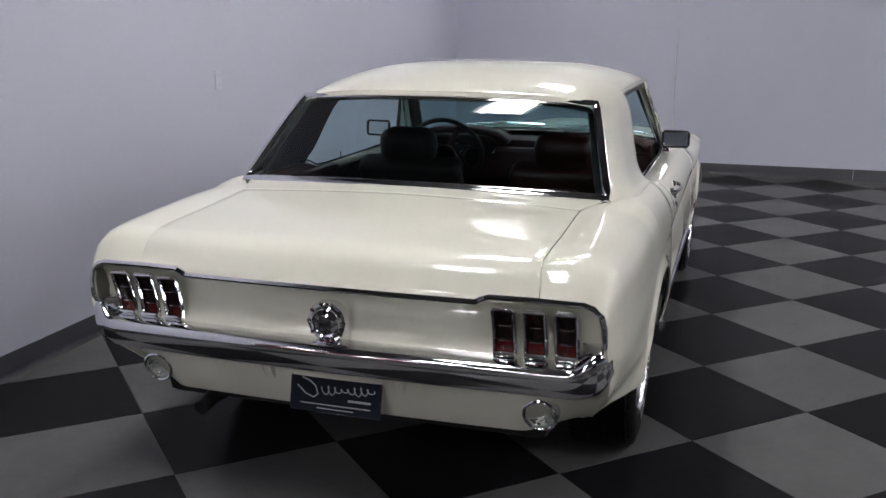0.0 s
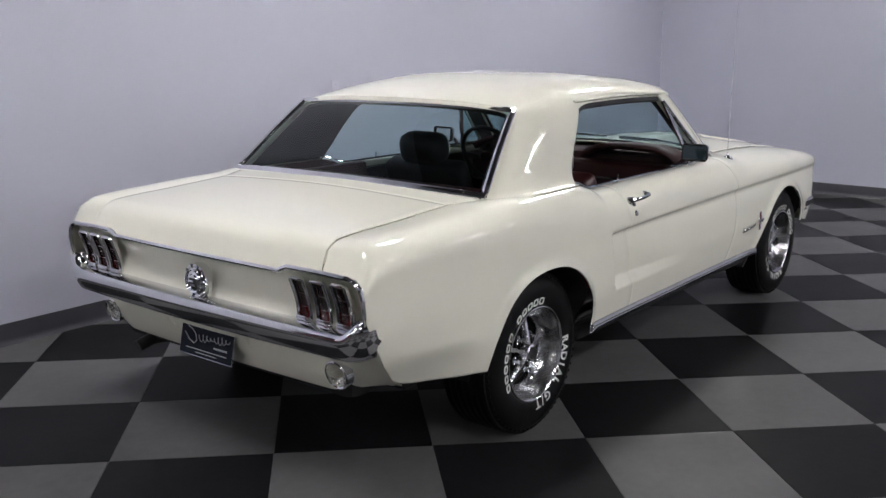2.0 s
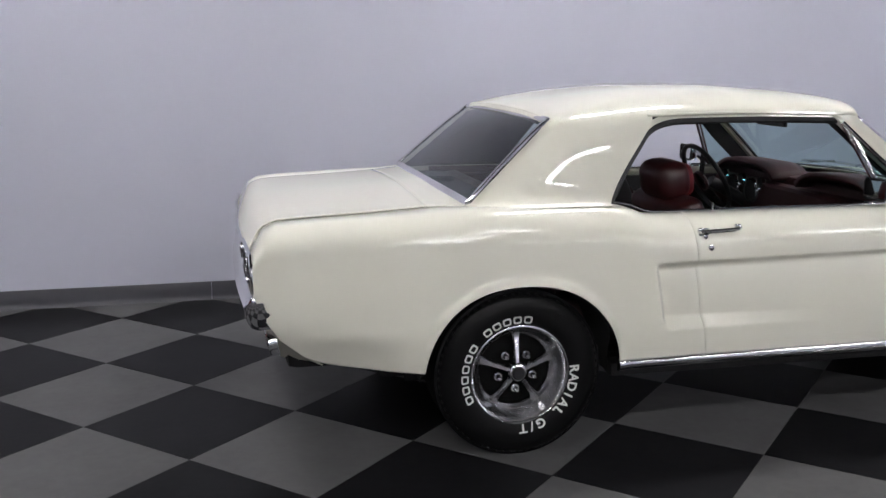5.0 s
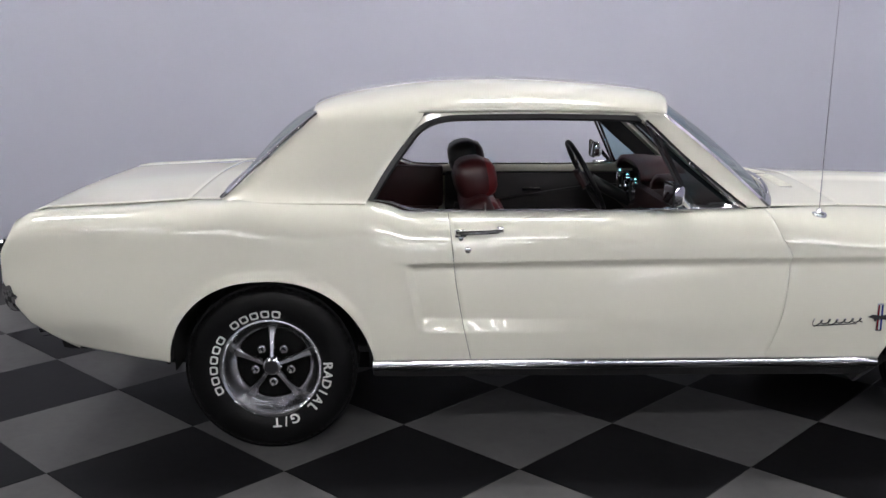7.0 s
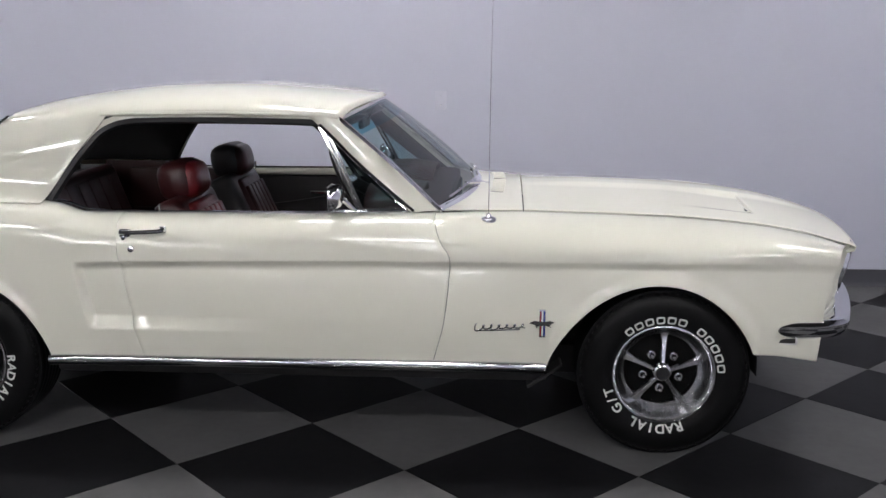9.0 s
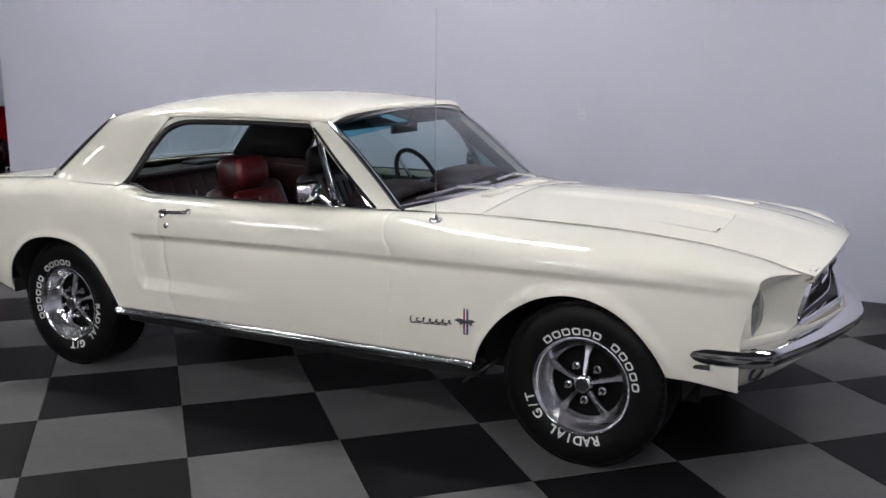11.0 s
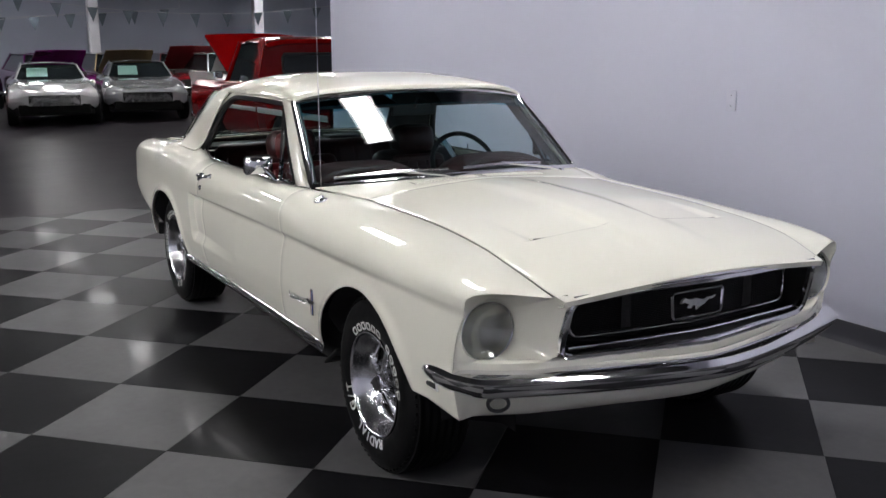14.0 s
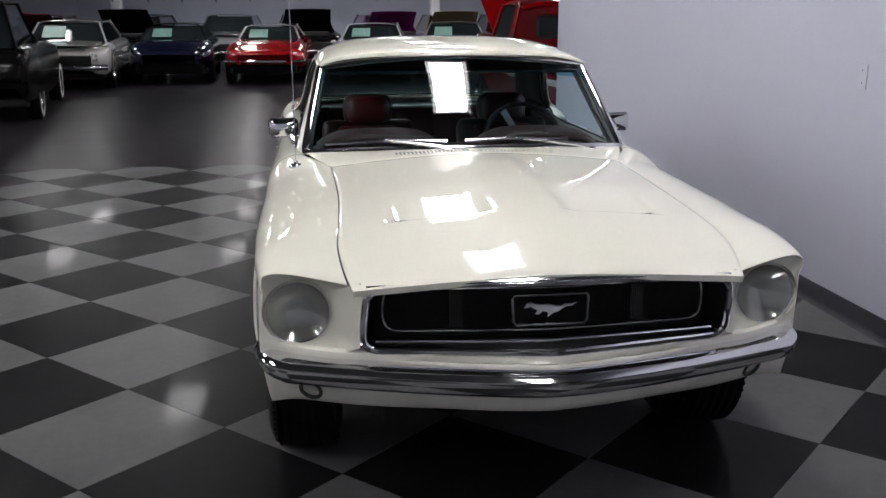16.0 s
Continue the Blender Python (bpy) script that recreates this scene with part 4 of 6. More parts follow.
figure = [(-0.078, 0.004), (-0.070, 0.017), (-0.058, 0.022), (-0.046, 0.015), (-0.030, 0.013), (-0.006, 0.014), (0.014, 0.008), (0.030, 0.006), (0.042, 0.013), (0.060, 0.012), (0.076, 0.016), (0.060, 0.006), (0.046, 0.006), (0.034, 0.000),
          (0.024, -0.008), (0.004, -0.014), (-0.008, -0.024), (-0.006, -0.014), (-0.014, -0.008), (-0.024, -0.006), (-0.034, -0.016), (-0.044, -0.014), (-0.036, -0.004), (-0.050, 0.002), (-0.058, 0.008), (-0.068, 0.006)]
nf = len(figure)
fv = [(3.498, y, 0.696 + z) for y, z in figure] + [(3.490, y, 0.696 + z) for y, z in figure]
part("figure", (fv, [tuple(range(nf)), tuple(range(nf, 2 * nf))[::-1]] + [(k, k + nf, (k + 1) % nf + nf, (k + 1) % nf) for k in range(nf)]), M_BRIGHT, badge, "bright plain figure")
part("hood_lip_moulding", sweep([tuple(grille_top(y) + np.array((0.004, 0, 0.012 - 0.014 * (y / 0.525) ** 2))) for y in np.linspace(-0.525, 0.525, 31)], strip(0.011, 0.006), up=(0.7, 0, 0.7)), M_CHROME, car, "chrome hood lip moulding", 30)

# headlamp buckets: scooped faces from the fender edge to the grille
HL = np.array((3.332, -0.721, 0.667))
outer = []
zl, zc = float(z_low(3.37)), float(z_crease(3.37))
for v in LOW_ROWS:
    z = zl + v * (zc - zl)
    if z > 0.575:
        outer.append((float(nose_edge(z)), -float(side_y(nose_edge(z), z)), z))
for a in UP_ROWS:
    th = a * math.pi / 2
    full = 0.66
    inboard = 1 - math.cos(th) ** full
    xx = float(nose_edge(zc)) + 0.105 * inboard
    z = zc + (float(curve(xx, X_ST, Z_IN)) - zc) * math.sin(th) ** full
    outer.append((xx, -(float(half_w(xx)) - float(curve(xx, X_ST, D_IN)) * inboard), z))
outer += [(3.503, -0.540, 0.795), (3.502, -0.534, 0.75), (3.492, -0.538, 0.70), (3.478, -0.540, 0.64), (3.464, -0.545, 0.59), (3.445, -0.580, 0.575), (3.40, -0.66, 0.572), (3.36, -0.74, 0.572)]
outer = np.array(outer)
outer[:, 1] += 0.004 * ease(-outer[:, 1], 0.70, 0.76)
ang = np.arctan2(outer[:, 2] - HL[2], -(outer[:, 1] - HL[1]))
ring0 = np.stack([HL[0] + 0.020 + 0 * ang, HL[1] - 0.101 * np.cos(ang), HL[2] + 0.101 * np.sin(ang)], 1)
ring1 = np.stack([HL[0] - 0.03 + 0 * ang, HL[1] - 0.099 * np.cos(ang), HL[2] + 0.099 * np.sin(ang)], 1)
mid1 = ring0 * 0.72 + outer * 0.28 + (-0.004, 0, 0)
mid2 = ring0 * 0.35 + outer * 0.65 + (-0.003, 0, 0)
bucket = np.array([outer, mid2, mid1, ring0, ring1])
twin("headlamp_bucket", grid(bucket, False, True), M_PAINT, car, "cream painted headlamp bucket", 40)
for s in (-1, 1):
    m = pose(HL[0], s * abs(HL[1]), HL[2]) @ Matrix.Diagonal((1, 0.94, 0.94, 1))
    dome = lathe([(0.0, -0.030), (0.012, -0.0298), (0.024, -0.029), (0.036, -0.027), (0.048, -0.0245), (0.060, -0.021), (0.072, -0.016), (0.083, -0.009), (0.091, -0.001), (0.095, 0.006)], 72, "x")
    flutes = (dome[0] + np.stack([0.0009 * np.sin(dome[0][:, 1] * 520) * (np.hypot(dome[0][:, 1], dome[0][:, 2]) < 0.09), 0 * dome[0][:, 1], 0 * dome[0][:, 1]], 1), dome[1])
    hl = part("headlamp", moved(flutes, m @ pose(0.012, 0, 0, 0, 0, 180)), M_LENS, car, "round cloudy glass headlamp in a thin ring", 60)
    part("reflector", moved(lathe([(0.0, 0.050), (0.03, 0.046), (0.065, 0.030), (0.094, 0.004)], 32, "x"), m @ pose(0.012, 0, 0, 0, 0, 180)), M_BOWL, hl, "dull silvery reflector bowl", 60)
    part("ring", moved(lathe([(0.094, 0.012), (0.095, -0.002), (0.099, -0.005), (0.104, -0.001), (0.107, 0.02)], 40, "x"), m @ pose(0.010, 0, 0, 0, 0, 180)), M_STEEL, hl, "thin satin headlamp ring", 30)

# front bumper
fy = np.linspace(-0.72, 0.72, 41)
fb = [(3.142, -0.832), (3.20, -0.843), (3.29, -0.838), (3.37, -0.812), (3.425, -0.770)] + [(3.635 - 0.200 * (abs(y) / 0.74) ** 1.45, y) for y in fy] + [(3.425, 0.770), (3.37, 0.812), (3.29, 0.838), (3.20, 0.843), (3.142, 0.832)]
fb = smooth_path(np.array([(x, y, 0.503) for x, y in fb]))
fprof = [(-0.09, 0.042), (-0.05, 0.047), (-0.012, 0.045), (0.006, 0.038), (0.016, 0.026), (0.017, 0.010), (0.010, -0.008), (-0.004, -0.024), (-0.016, -0.029), (-0.024, -0.024), (-0.012, -0.008), (-0.004, 0.006), (-0.006, 0.022), (-0.05, 0.036), (-0.09, 0.034)]
blade_v, blade_f = sweep(fb, fprof)
tips = ease(along(fb), 0.0, 0.10) * ease(along(fb)[-1] - along(fb), 0.0, 0.10)
blade_v = (blade_v.reshape(len(fb), -1, 3) - fb[:, None]) * (0.80 + 0.20 * tips[:, None, None] ** 0.6) + fb[:, None]
part("front_bumper", (blade_v.reshape(-1, 3), blade_f), M_CHROME, car, "chrome front bumper blade wrapping the corners", 30)
pan = []
for s, dx, z in ((0, -0.03, 0.555), (0.3, -0.040, 0.50), (0.5, -0.034, 0.465), (0.7, -0.050, 0.430), (0.85, -0.068, 0.408), (0.95, -0.088, 0.391), (1.0, -0.104, 0.383), (1.02, -0.14, 0.388)):
    row = []
    for q in np.linspace(-1, 1, 81):
        end_y = float(side_y(float(nose_edge(z)), z)) - 0.0015
        y, c = q * end_y, float(ease(abs(q), 0.84, 1.0))
        xx = 3.610 - 0.225 * (abs(y) / 0.74) ** 1.5 - 0.020 * ease(abs(y), 0.70, 0.825) + dx
        zz = z - 0.012 * ease(abs(y), 0.25, 0.60) * s * (1 - c)
        row.append((xx * (1 - c) + (float(nose_edge(z)) + 0.0015) * c, y, zz))
    pan.append(row)
part("front_valance", grid(np.array(pan), True), M_PAINT, car, "cream painted front valance panel", 40, thick=SHEET)
low = []
for q in np.linspace(-1, 1, 71):
    y, c = q * (float(side_y(3.325, 0.56)) - 0.002), float(ease(abs(q), 0.90, 1.0))
    x_ = (3.557 - 0.108 * (abs(y) / 0.54) ** 1.2 - 0.050 * ease(abs(y), 0.60, 0.81)) * (1 - c) + 3.321 * c
    low.append([(x_ - 0.014, y, 0.580), (x_ - 0.002, y, 0.579), (x_ + 0.007 * (1 - c), y, 0.573), (x_ + 0.006 * (1 - c), y, 0.560), (x_ - 0.004, y, 0.540), (x_ - 0.02 * (1 - c), y, 0.515), (x_ - 0.03 * (1 - c), y, 0.49)])
part("stone_guard", grid(np.array(low)), M_PAINT, car, "cream painted panel under the grille", 40, thick=0.004)
for s in (-1, 1):
    m = pose(3.360, s * 0.690, 0.429, 0, 22, s * 26) @ Matrix.Scale(0.80, 4)
    pl = part("parking_lamp", moved(lathe([(0.0, -0.004), (0.025, -0.002), (0.033, 0.006)], 26, "x"), m @ pose(0, 0, 0, 0, 0, 180)), M_CLEAR, car, "small round parking lamp in the valance", 50)
    part("bezel", moved(lathe([(0.030, 0.012), (0.034, -0.004), (0.040, -0.007), (0.047, -0.003), (0.050, 0.02)], 28, "x"), m @ pose(0, 0, 0, 0, 0, 180)), M_GREY_BAR, pl, "dull lamp bezel", 30)
    part("reflector", moved(lathe([(0.0, 0.022), (0.02, 0.018), (0.032, 0.008)], 20, "x"), m @ pose(0, 0, 0, 0, 0, 180)), M_GREY_BAR, pl)
    marker = part("side_marker", box((3.196, s * 0.828, 0.472), (0.080, 0.022, 0.036), 0.007, 2), M_BRIGHT, car, "chrome framed side marker under the bumper tip")
    part("marker_lens", box((3.196, s * 0.836, 0.471), (0.060, 0.012, 0.020), 0.004, 2), M_GREY_BAR, marker)

# ---- wheels ----
def wheel_at(name, x, side, turn):
    w = thing(name, "", "")
    w.parent = car
    w.matrix_basis = pose(x, side * 0.715, 0.325, 0, 0, 0 if side < 0 else 180) @ pose(0, 0, 0, 0, turn, 0)
    return w


tyre_prof = [(0.186, -0.095), (0.192, -0.110), (0.205, -0.1195), (0.235, -0.1235), (0.265, -0.1235), (0.290, -0.117), (0.308, -0.107), (0.317, -0.097)]
tread = []
for k, yv in enumerate(np.linspace(-0.092, 0.092, 13)):
    tread += [(0.3225 if k % 2 else 0.3262, yv - 0.004), (0.3225 if k % 2 else 0.3262, yv + 0.004)]
tyre_prof = tyre_prof + tread + [(r, -y) for r, y in tyre_prof[::-1]]
TYRE = lathe(tyre_prof, 72)
tyre_me = mesh_of("tyre", TYRE, M_RUBBER, 40)
lugs = []
for k in range(64):
    a = k * math.tau / 64
    for s in (-1, 1):
        m = pose(0, 0, 0, 0, math.degrees(a), 0)
        lugs.append(moved(box((0, s * 0.103, 0.3110), (0.014, 0.014, 0.006), 0.002, 1), m))
lug_me = mesh_of("tread_rubber", join(*lugs), M_RUBBER, 40)
barrel = lathe([(0.140, 0.06), (0.138, -0.036), (0.1395, -0.044), (0.143, -0.050), (0.150, -0.055), (0.158, -0.066), (0.166, -0.080), (0.173, -0.095), (0.179, -0.109), (0.184, -0.1175), (0.189, -0.1215), (0.1935, -0.1205), (0.195, -0.114), (0.194, -0.105)], 96)
barrel_me = mesh_of("rim", barrel, M_STEEL, 30)
disc_me = mesh_of("wheel_disc", lathe([(0.0, -0.030), (0.08, -0.030), (0.12, -0.026), (0.139, -0.022)], 48), M_WHEEL_BLACK, 30)
spokes = []
for k in range(5):
    rows = []
    for r, w, y in ((0.032, 0.0085, -0.084), (0.06, 0.0090, -0.078), (0.09, 0.0105, -0.071), (0.115, 0.0125, -0.065), (0.134, 0.0150, -0.060), (0.150, 0.0185, -0.060)):
        rows.append([(-w, y + 0.022, r), (-w, y + 0.004, r), (-w * 0.6, y - 0.004, r), (w * 0.6, y - 0.004, r), (w, y + 0.004, r), (w, y + 0.022, r)])
    rows = np.array(rows)
    data = grid(rows, wrap=True)
    spokes.append(moved(data, pose(0, 0, 0, 0, 72 * k, 0)))
spoke_mes = [mesh_of("spoke", d, M_STEEL, 35) for d in spokes]
hub_me = mesh_of("hub_cap", lathe([(0.0, -0.108), (0.014, -0.108), (0.022, -0.104), (0.028, -0.098), (0.034, -0.096), (0.037, -0.088), (0.038, -0.028)], 32), M_CHROME, 30)
hubdot_me = mesh_of("hub_badge", lathe([(0.0, -0.1105), (0.021, -0.1105), (0.026, -0.1070), (0.027, -0.098)], 24), M_BLACK, 30)
nut_me = [mesh_of("lug_nut", moved(join(lathe([(0.0, -0.092), (0.006, -0.092), (0.0095, -0.086), (0.0095, -0.028)], 8), lathe([(0.010, -0.060), (0.016, -0.060), (0.017, -0.028)], 14)), pose(0, 0, 0, 0, 36 + 72 * k, 0) @ pose(0, 0, 0.072)), M_CHROME, 30) for k in range(5)]


def letter_data(ch, size):
    """Flat outline of one letter of the built-in font with a little depth, centred."""
    cu = bpy.data.curves.new("letter", "FONT")
    cu.body, cu.size, cu.align_x, cu.extrude, cu.offset = ch, size, "CENTER", 0.0006, size * 0.022
    ob = new("letter", cu)
    dg = bpy.context.evaluated_depsgraph_get()
    me = ob.evaluated_get(dg).to_mesh()
    v = np.array([q.co[:] for q in me.vertices])
    f = [tuple(p.vertices) for p in me.polygons]
    ob.evaluated_get(dg).to_mesh_clear()
    bpy.data.objects.remove(ob)
    bpy.data.curves.remove(cu)
    return v, f


def on_sidewall(data, angle, r=0.2475):
    """Lay a flat shape (x right, y up) on the outer sidewall, its top outwards."""
    v, f = data
    v = np.asarray(v)
    rad = r + v[:, 1]
    out = -(0.1238 + v[:, 2]) + 0.9 * np.clip(0.228 - rad, 0, 1) ** 1.45
    a = radians(angle) - v[:, 0] / 0.218
    return np.stack([rad * np.cos(a), out, rad * np.sin(a)], 1), f


letters = []
sz = 0.050
for text, centre, plain in (("COOPER", 176, True), ("COBRA", 105, True), ("RADIAL", -21, False), ("G/T", -76, False)):
    step = 11.0 if plain else 9.6
    for k, ch in enumerate(text):
        ang = centre + (len(text) - 1) / 2 * step - k * step
        if plain:
            turns = np.linspace(0, math.tau, 20, endpoint=False)
            round_ = np.stack([np.sign(np.cos(turns)) * np.abs(np.cos(turns)) ** 0.5, np.sign(np.sin(turns)) * np.abs(np.sin(turns)) ** 0.5], 1)
            rings = np.array([np.column_stack([round_ * (0.0165 - e, 0.0148 - e), np.full(20, h)]) for e, h in ((0, -0.0006), (0, 0.0007), (0.0062, 0.0007), (0.0062, -0.0006))])
            hole = grid(rings, wrap=True)
            letters.append(mesh_of("white_block", on_sidewall(hole, ang, 0.2150), M_LETTER, 60))
        else:
            v, f = letter_data(ch, sz)
            letters.append(mesh_of("letter", on_sidewall((v * (1.02, 0.98, 1), f), ang, 0.200), M_LETTER, 60))

for x, side, turn in ((R_AXLE, -1, 0), (F_AXLE, -1, 75), (R_AXLE, 1, 20), (F_AXLE, 1, 40)):
    w = wheel_at("wheel", x, side, turn)
    for me in (tyre_me, lug_me, barrel_me, disc_me, *spoke_mes, hub_me, hubdot_me, *nut_me, *letters):
        o = new(me.name.split(".")[0], me)
        o.parent = w
        if me is lug_me:
            tagged(o, kind="stuff")

# ---- sills, underbody ----
sx = np.linspace(0.372, 2.305, 40)
sill_y = np.array([float(side_y(x, 0.352)) for x in sx])
twin("rocker_moulding", sweep(np.stack([sx, -sill_y - 0.001, 0 * sx + 0.344], 1), [(-0.021, -0.006), (-0.021, 0.002), (-0.019, 0.007), (-0.015, 0.011), (-0.009, 0.0135), (-0.003, 0.0145), (0.000, 0.0125), (0.003, 0.0145), (0.009, 0.0135), (0.015, 0.011), (0.019, 0.007), (0.021, 0.002), (0.021, -0.006)], up=(0, -1, 0)), M_ALU, car, "ribbed bright rocker moulding", 25)
twin("rocker_panel", join(box((1.34, -0.755, 0.305), (1.94, 0.09, 0.06), 0.02, 2)), M_UNDER, car, "black rocker underside")
part("underbody", join(box((1.25, 0, 0.30), (3.5, 1.10, 0.10), 0.02, 2), box((-0.62, 0, 0.40), (0.5, 1.3, 0.12), 0.04, 2), box((3.08, 0, 0.45), (0.40, 0.9, 0.12), 0.04, 2), box((1.35, 0, 0.31), (1.85, 1.5, 0.06), 0.01, 1), tube([(R_AXLE, -0.62, 0.325), (R_AXLE, 0.62, 0.325)], 0.045, 10), tube([(F_AXLE, -0.62, 0.30), (F_AXLE, 0.62, 0.30)], 0.04, 10)), M_UNDER, car, "black underbody with axles")
part("engine_bay_shield", join(box((2.75, 0, 0.62), (1.15, 0.9, 0.42), 0.05, 2)), M_UNDER, car)
twin("mud_flap", box((-0.392, -0.80, 0.385), (0.012, 0.09, 0.075), 0.004, 1), M_UNDER, car)
twin("splash_shield", moved(box((0, 0, 0), (0.16, 0.10, 0.012), 0.004, 1), pose(2.30, -0.76, 0.30, 0, -35, 0)), M_UNDER, car)

# ---- door furniture, mirrors, emblems, antenna, wipers ----
for s, dr in ((-1, door_r), (1, door_l)):
    yb = s * 0.848
    h = part("handle", join(sweep([(0.684, yb + s * 0.000, 0.852), (0.690, yb + s * 0.020, 0.853), (0.703, yb + s * 0.030, 0.855), (0.74, yb + s * 0.036, 0.858), (0.80, yb + s * 0.036, 0.860), (0.838, yb + s * 0.029, 0.862), (0.853, yb + s * 0.016, 0.863), (0.857, yb - s * 0.004, 0.863)], [(-0.0075, -0.004), (-0.0075, 0.003), (-0.0035, 0.0055), (0.0035, 0.0055), (0.0075, 0.003), (0.0075, -0.004)], up=(0, s, 0)), box((0.703, yb + s * 0.002, 0.850), (0.044, 0.018, 0.030), 0.006, 2), box((0.849, yb - s * 0.001, 0.863), (0.026, 0.014, 0.024), 0.005, 2)), M_CHROME, dr, "chrome pull door handle", 30)
    turn = 0 if s < 0 else 180
    part("push_button", moved(lathe([(0.0, -0.024), (0.008, -0.023), (0.0105, -0.018), (0.0105, -0.006), (0.014, -0.004), (0.014, 0.01)], 18), pose(0.703, yb + s * 0.004, 0.834, 0, 0, turn)), M_CHROME, dr, "round chrome push button")
    part("lock", moved(lathe([(0.0, -0.009), (0.007, -0.009), (0.011, -0.007), (0.0135, -0.002), (0.0135, 0.012)], 18), pose(0.729, s * 0.869, 0.791, 0, 0, turn)), M_CHROME, dr, "round chrome door lock")
    # mirror: rectangular head, bent arm, oval foot
    part("mirror_foot", moved(box((0, 0, 0), (0.135, 0.030, 0.014), 0.006, 3), pose(1.545, s * 0.752, 0.924, 0, 0, -s * 4)), M_CHROME, dr, "chrome mirror foot", 40)
    part("mirror_arm", tube([(1.570, s * 0.755, 0.928), (1.552, s * 0.765, 0.948), (1.530, s * 0.785, 0.974), (1.515, s * 0.796, 0.984)], 0.011, 10, up=(1, 0, 0)), M_CHROME, dr, "chrome mirror arm")
    rows = []
    for d, k in ((0.0, 1.0), (0.010, 1.0), (0.030, 0.93), (0.045, 0.72), (0.050, 0.4)):
        rows.append([(1.482 + d, s * 0.802 + 0.066 * k * cy, 0.988 + 0.041 * k * cz) for cy, cz in ((-1, -0.7), (-0.85, -1), (0.85, -1), (1, -0.7), (1, 0.7), (0.85, 1), (-0.85, 1), (-1, 0.7))])
    rows.append([(1.533, s * 0.802, 0.988)] * 8)
    part("mirror_head", grid(np.array(rows), wrap=True), M_CHROME, dr, "rectangular chrome door mirror", 40, weld=True)
    part("mirror_glass", moved(box((0, 0, 0), (0.004, 0.120, 0.070), 0.0015, 1), pose(1.4815, s * 0.802, 0.988, 0, 5, -s * 5)), surface("mirror_silver", (0.85, 0.85, 0.85), 0.02, 1.0), dr, "mirror glass")
    part("mirror_rim", sweep([(1.480, s * 0.802 + 0.066 * a, 0.988 + 0.041 * b) for a, b in ((-1, -0.7), (-0.85, -1), (0.85, -1), (1, -0.7), (1, 0.7), (0.85, 1), (-0.85, 1), (-1, 0.7))], [(-0.003, -0.003), (-0.003, 0.003), (0.003, 0.003), (0.003, -0.003)], True, up=(-1, 0, 0)), M_BLACK, dr)
    # fender script as a plain flowing bar, and the upright badge
    fd = fender_r if s < 0 else fender_l
    u = np.linspace(0, 1, 130)
    turns = u * math.tau * 6.5
    tall = 0.0085 + 0.010 * np.exp(-((u - 0.04) / 0.05) ** 2) + 0.006 * np.exp(-((u - 0.36) / 0.05) ** 2)
    pz = 0.515 + 0.010 * (u - 0.5) + tall * np.cos(turns)
    px = 2.035 + 0.187 * u - 0.0085 * np.sin(turns) + 0.35 * (pz - 0.515)
    part("script_badge", tube(np.stack([px, s * (side_y(px, pz) + 0.004), pz], 1), 0.0026, 5, up=(0, 1, 0.1)), M_CHROME, fd, "flowing chrome script shaped badge")
    part("script_underline", tube([(x, s * (float(side_y(x, 0.5)) + 0.003), 0.499 + 0.05 * (x - 2.1)) for x in np.linspace(2.05, 2.20, 8)], 0.002, 5, up=(0, 1, 0.1)), M_CHROME, fd)
    yb = s * (float(side_y(2.283, 0.53)) + 0.003)
    part("badge_bar", box((2.284, yb, 0.530), (0.024, 0.006, 0.108), 0.003, 2), M_CHROME, fd, "upright striped chrome badge")
    for dx, colour in ((-0.0065, (0.25, 0.01, 0.02)), (0.0, (0.7, 0.7, 0.7)), (0.0065, (0.02, 0.04, 0.25))):
        part("badge_stripe", box((2.284 + dx, yb + s * 0.0035, 0.530), (0.0052, 0.002, 0.096), 0.0006, 1), surface("badge_enamel", colour, 0.25, coat=0.6), fd)
    run = [(-0.048, 0.002), (-0.030, 0.012), (0.0, 0.008), (0.030, 0.012), (0.046, 0.006), (0.028, -0.004), (0.034, -0.014), (0.012, -0.006), (-0.012, -0.008), (-0.020, -0.016), (-0.026, -0.004)]
    n = len(run)
    v = [(2.283 + a, yb + s * 0.008, 0.530 + b) for a, b in run] + [(2.283 + a, yb + s * 0.002, 0.530 + b) for a, b in run]
    part("badge_figure", (v, [tuple(range(n)), tuple(range(n, 2 * n))[::-1]] + [(k, k + n, (k + 1) % n + n, (k + 1) % n) for k in range(n)]), M_CHROME, fd, "plain bright figure")
    # vent window: chrome division bar, frame and tinted pane
    top, bot, tip = np.array((1.418, s * 0.641, 1.243)), np.array((1.585, s * 0.738, 0.915)), np.array((1.775, s * 0.737, 0.920))
    part("division_bar", sweep([top, bot], [(-0.006, -0.005), (-0.006, 0.005), (0.006, 0.005), (0.006, -0.005)], up=(0.2, s, 0)), M_CHROME, dr, "chrome window division bar", 30)
    c = (top + bot + tip) / 3
    fr = [top + (bot - top) * 0.10 + (0.020, 0, 0), top + (tip - top) * 0.10, tip + (top - tip) * 0.06, tip + (bot - tip) * 0.06 + (0, 0, 0.012), bot + (tip - bot) * 0.10 + (0, 0, 0.014), bot + (top - bot) * 0.06 + (0.014, 0, 0)]
    part("vent_frame", sweep(fr, [(-0.006, -0.005), (-0.006, 0.005), (0.006, 0.005), (0.006, -0.005)], True, up=(0.1, s, 0.2)), M_CHROME, dr, "chrome vent window frame", 30)
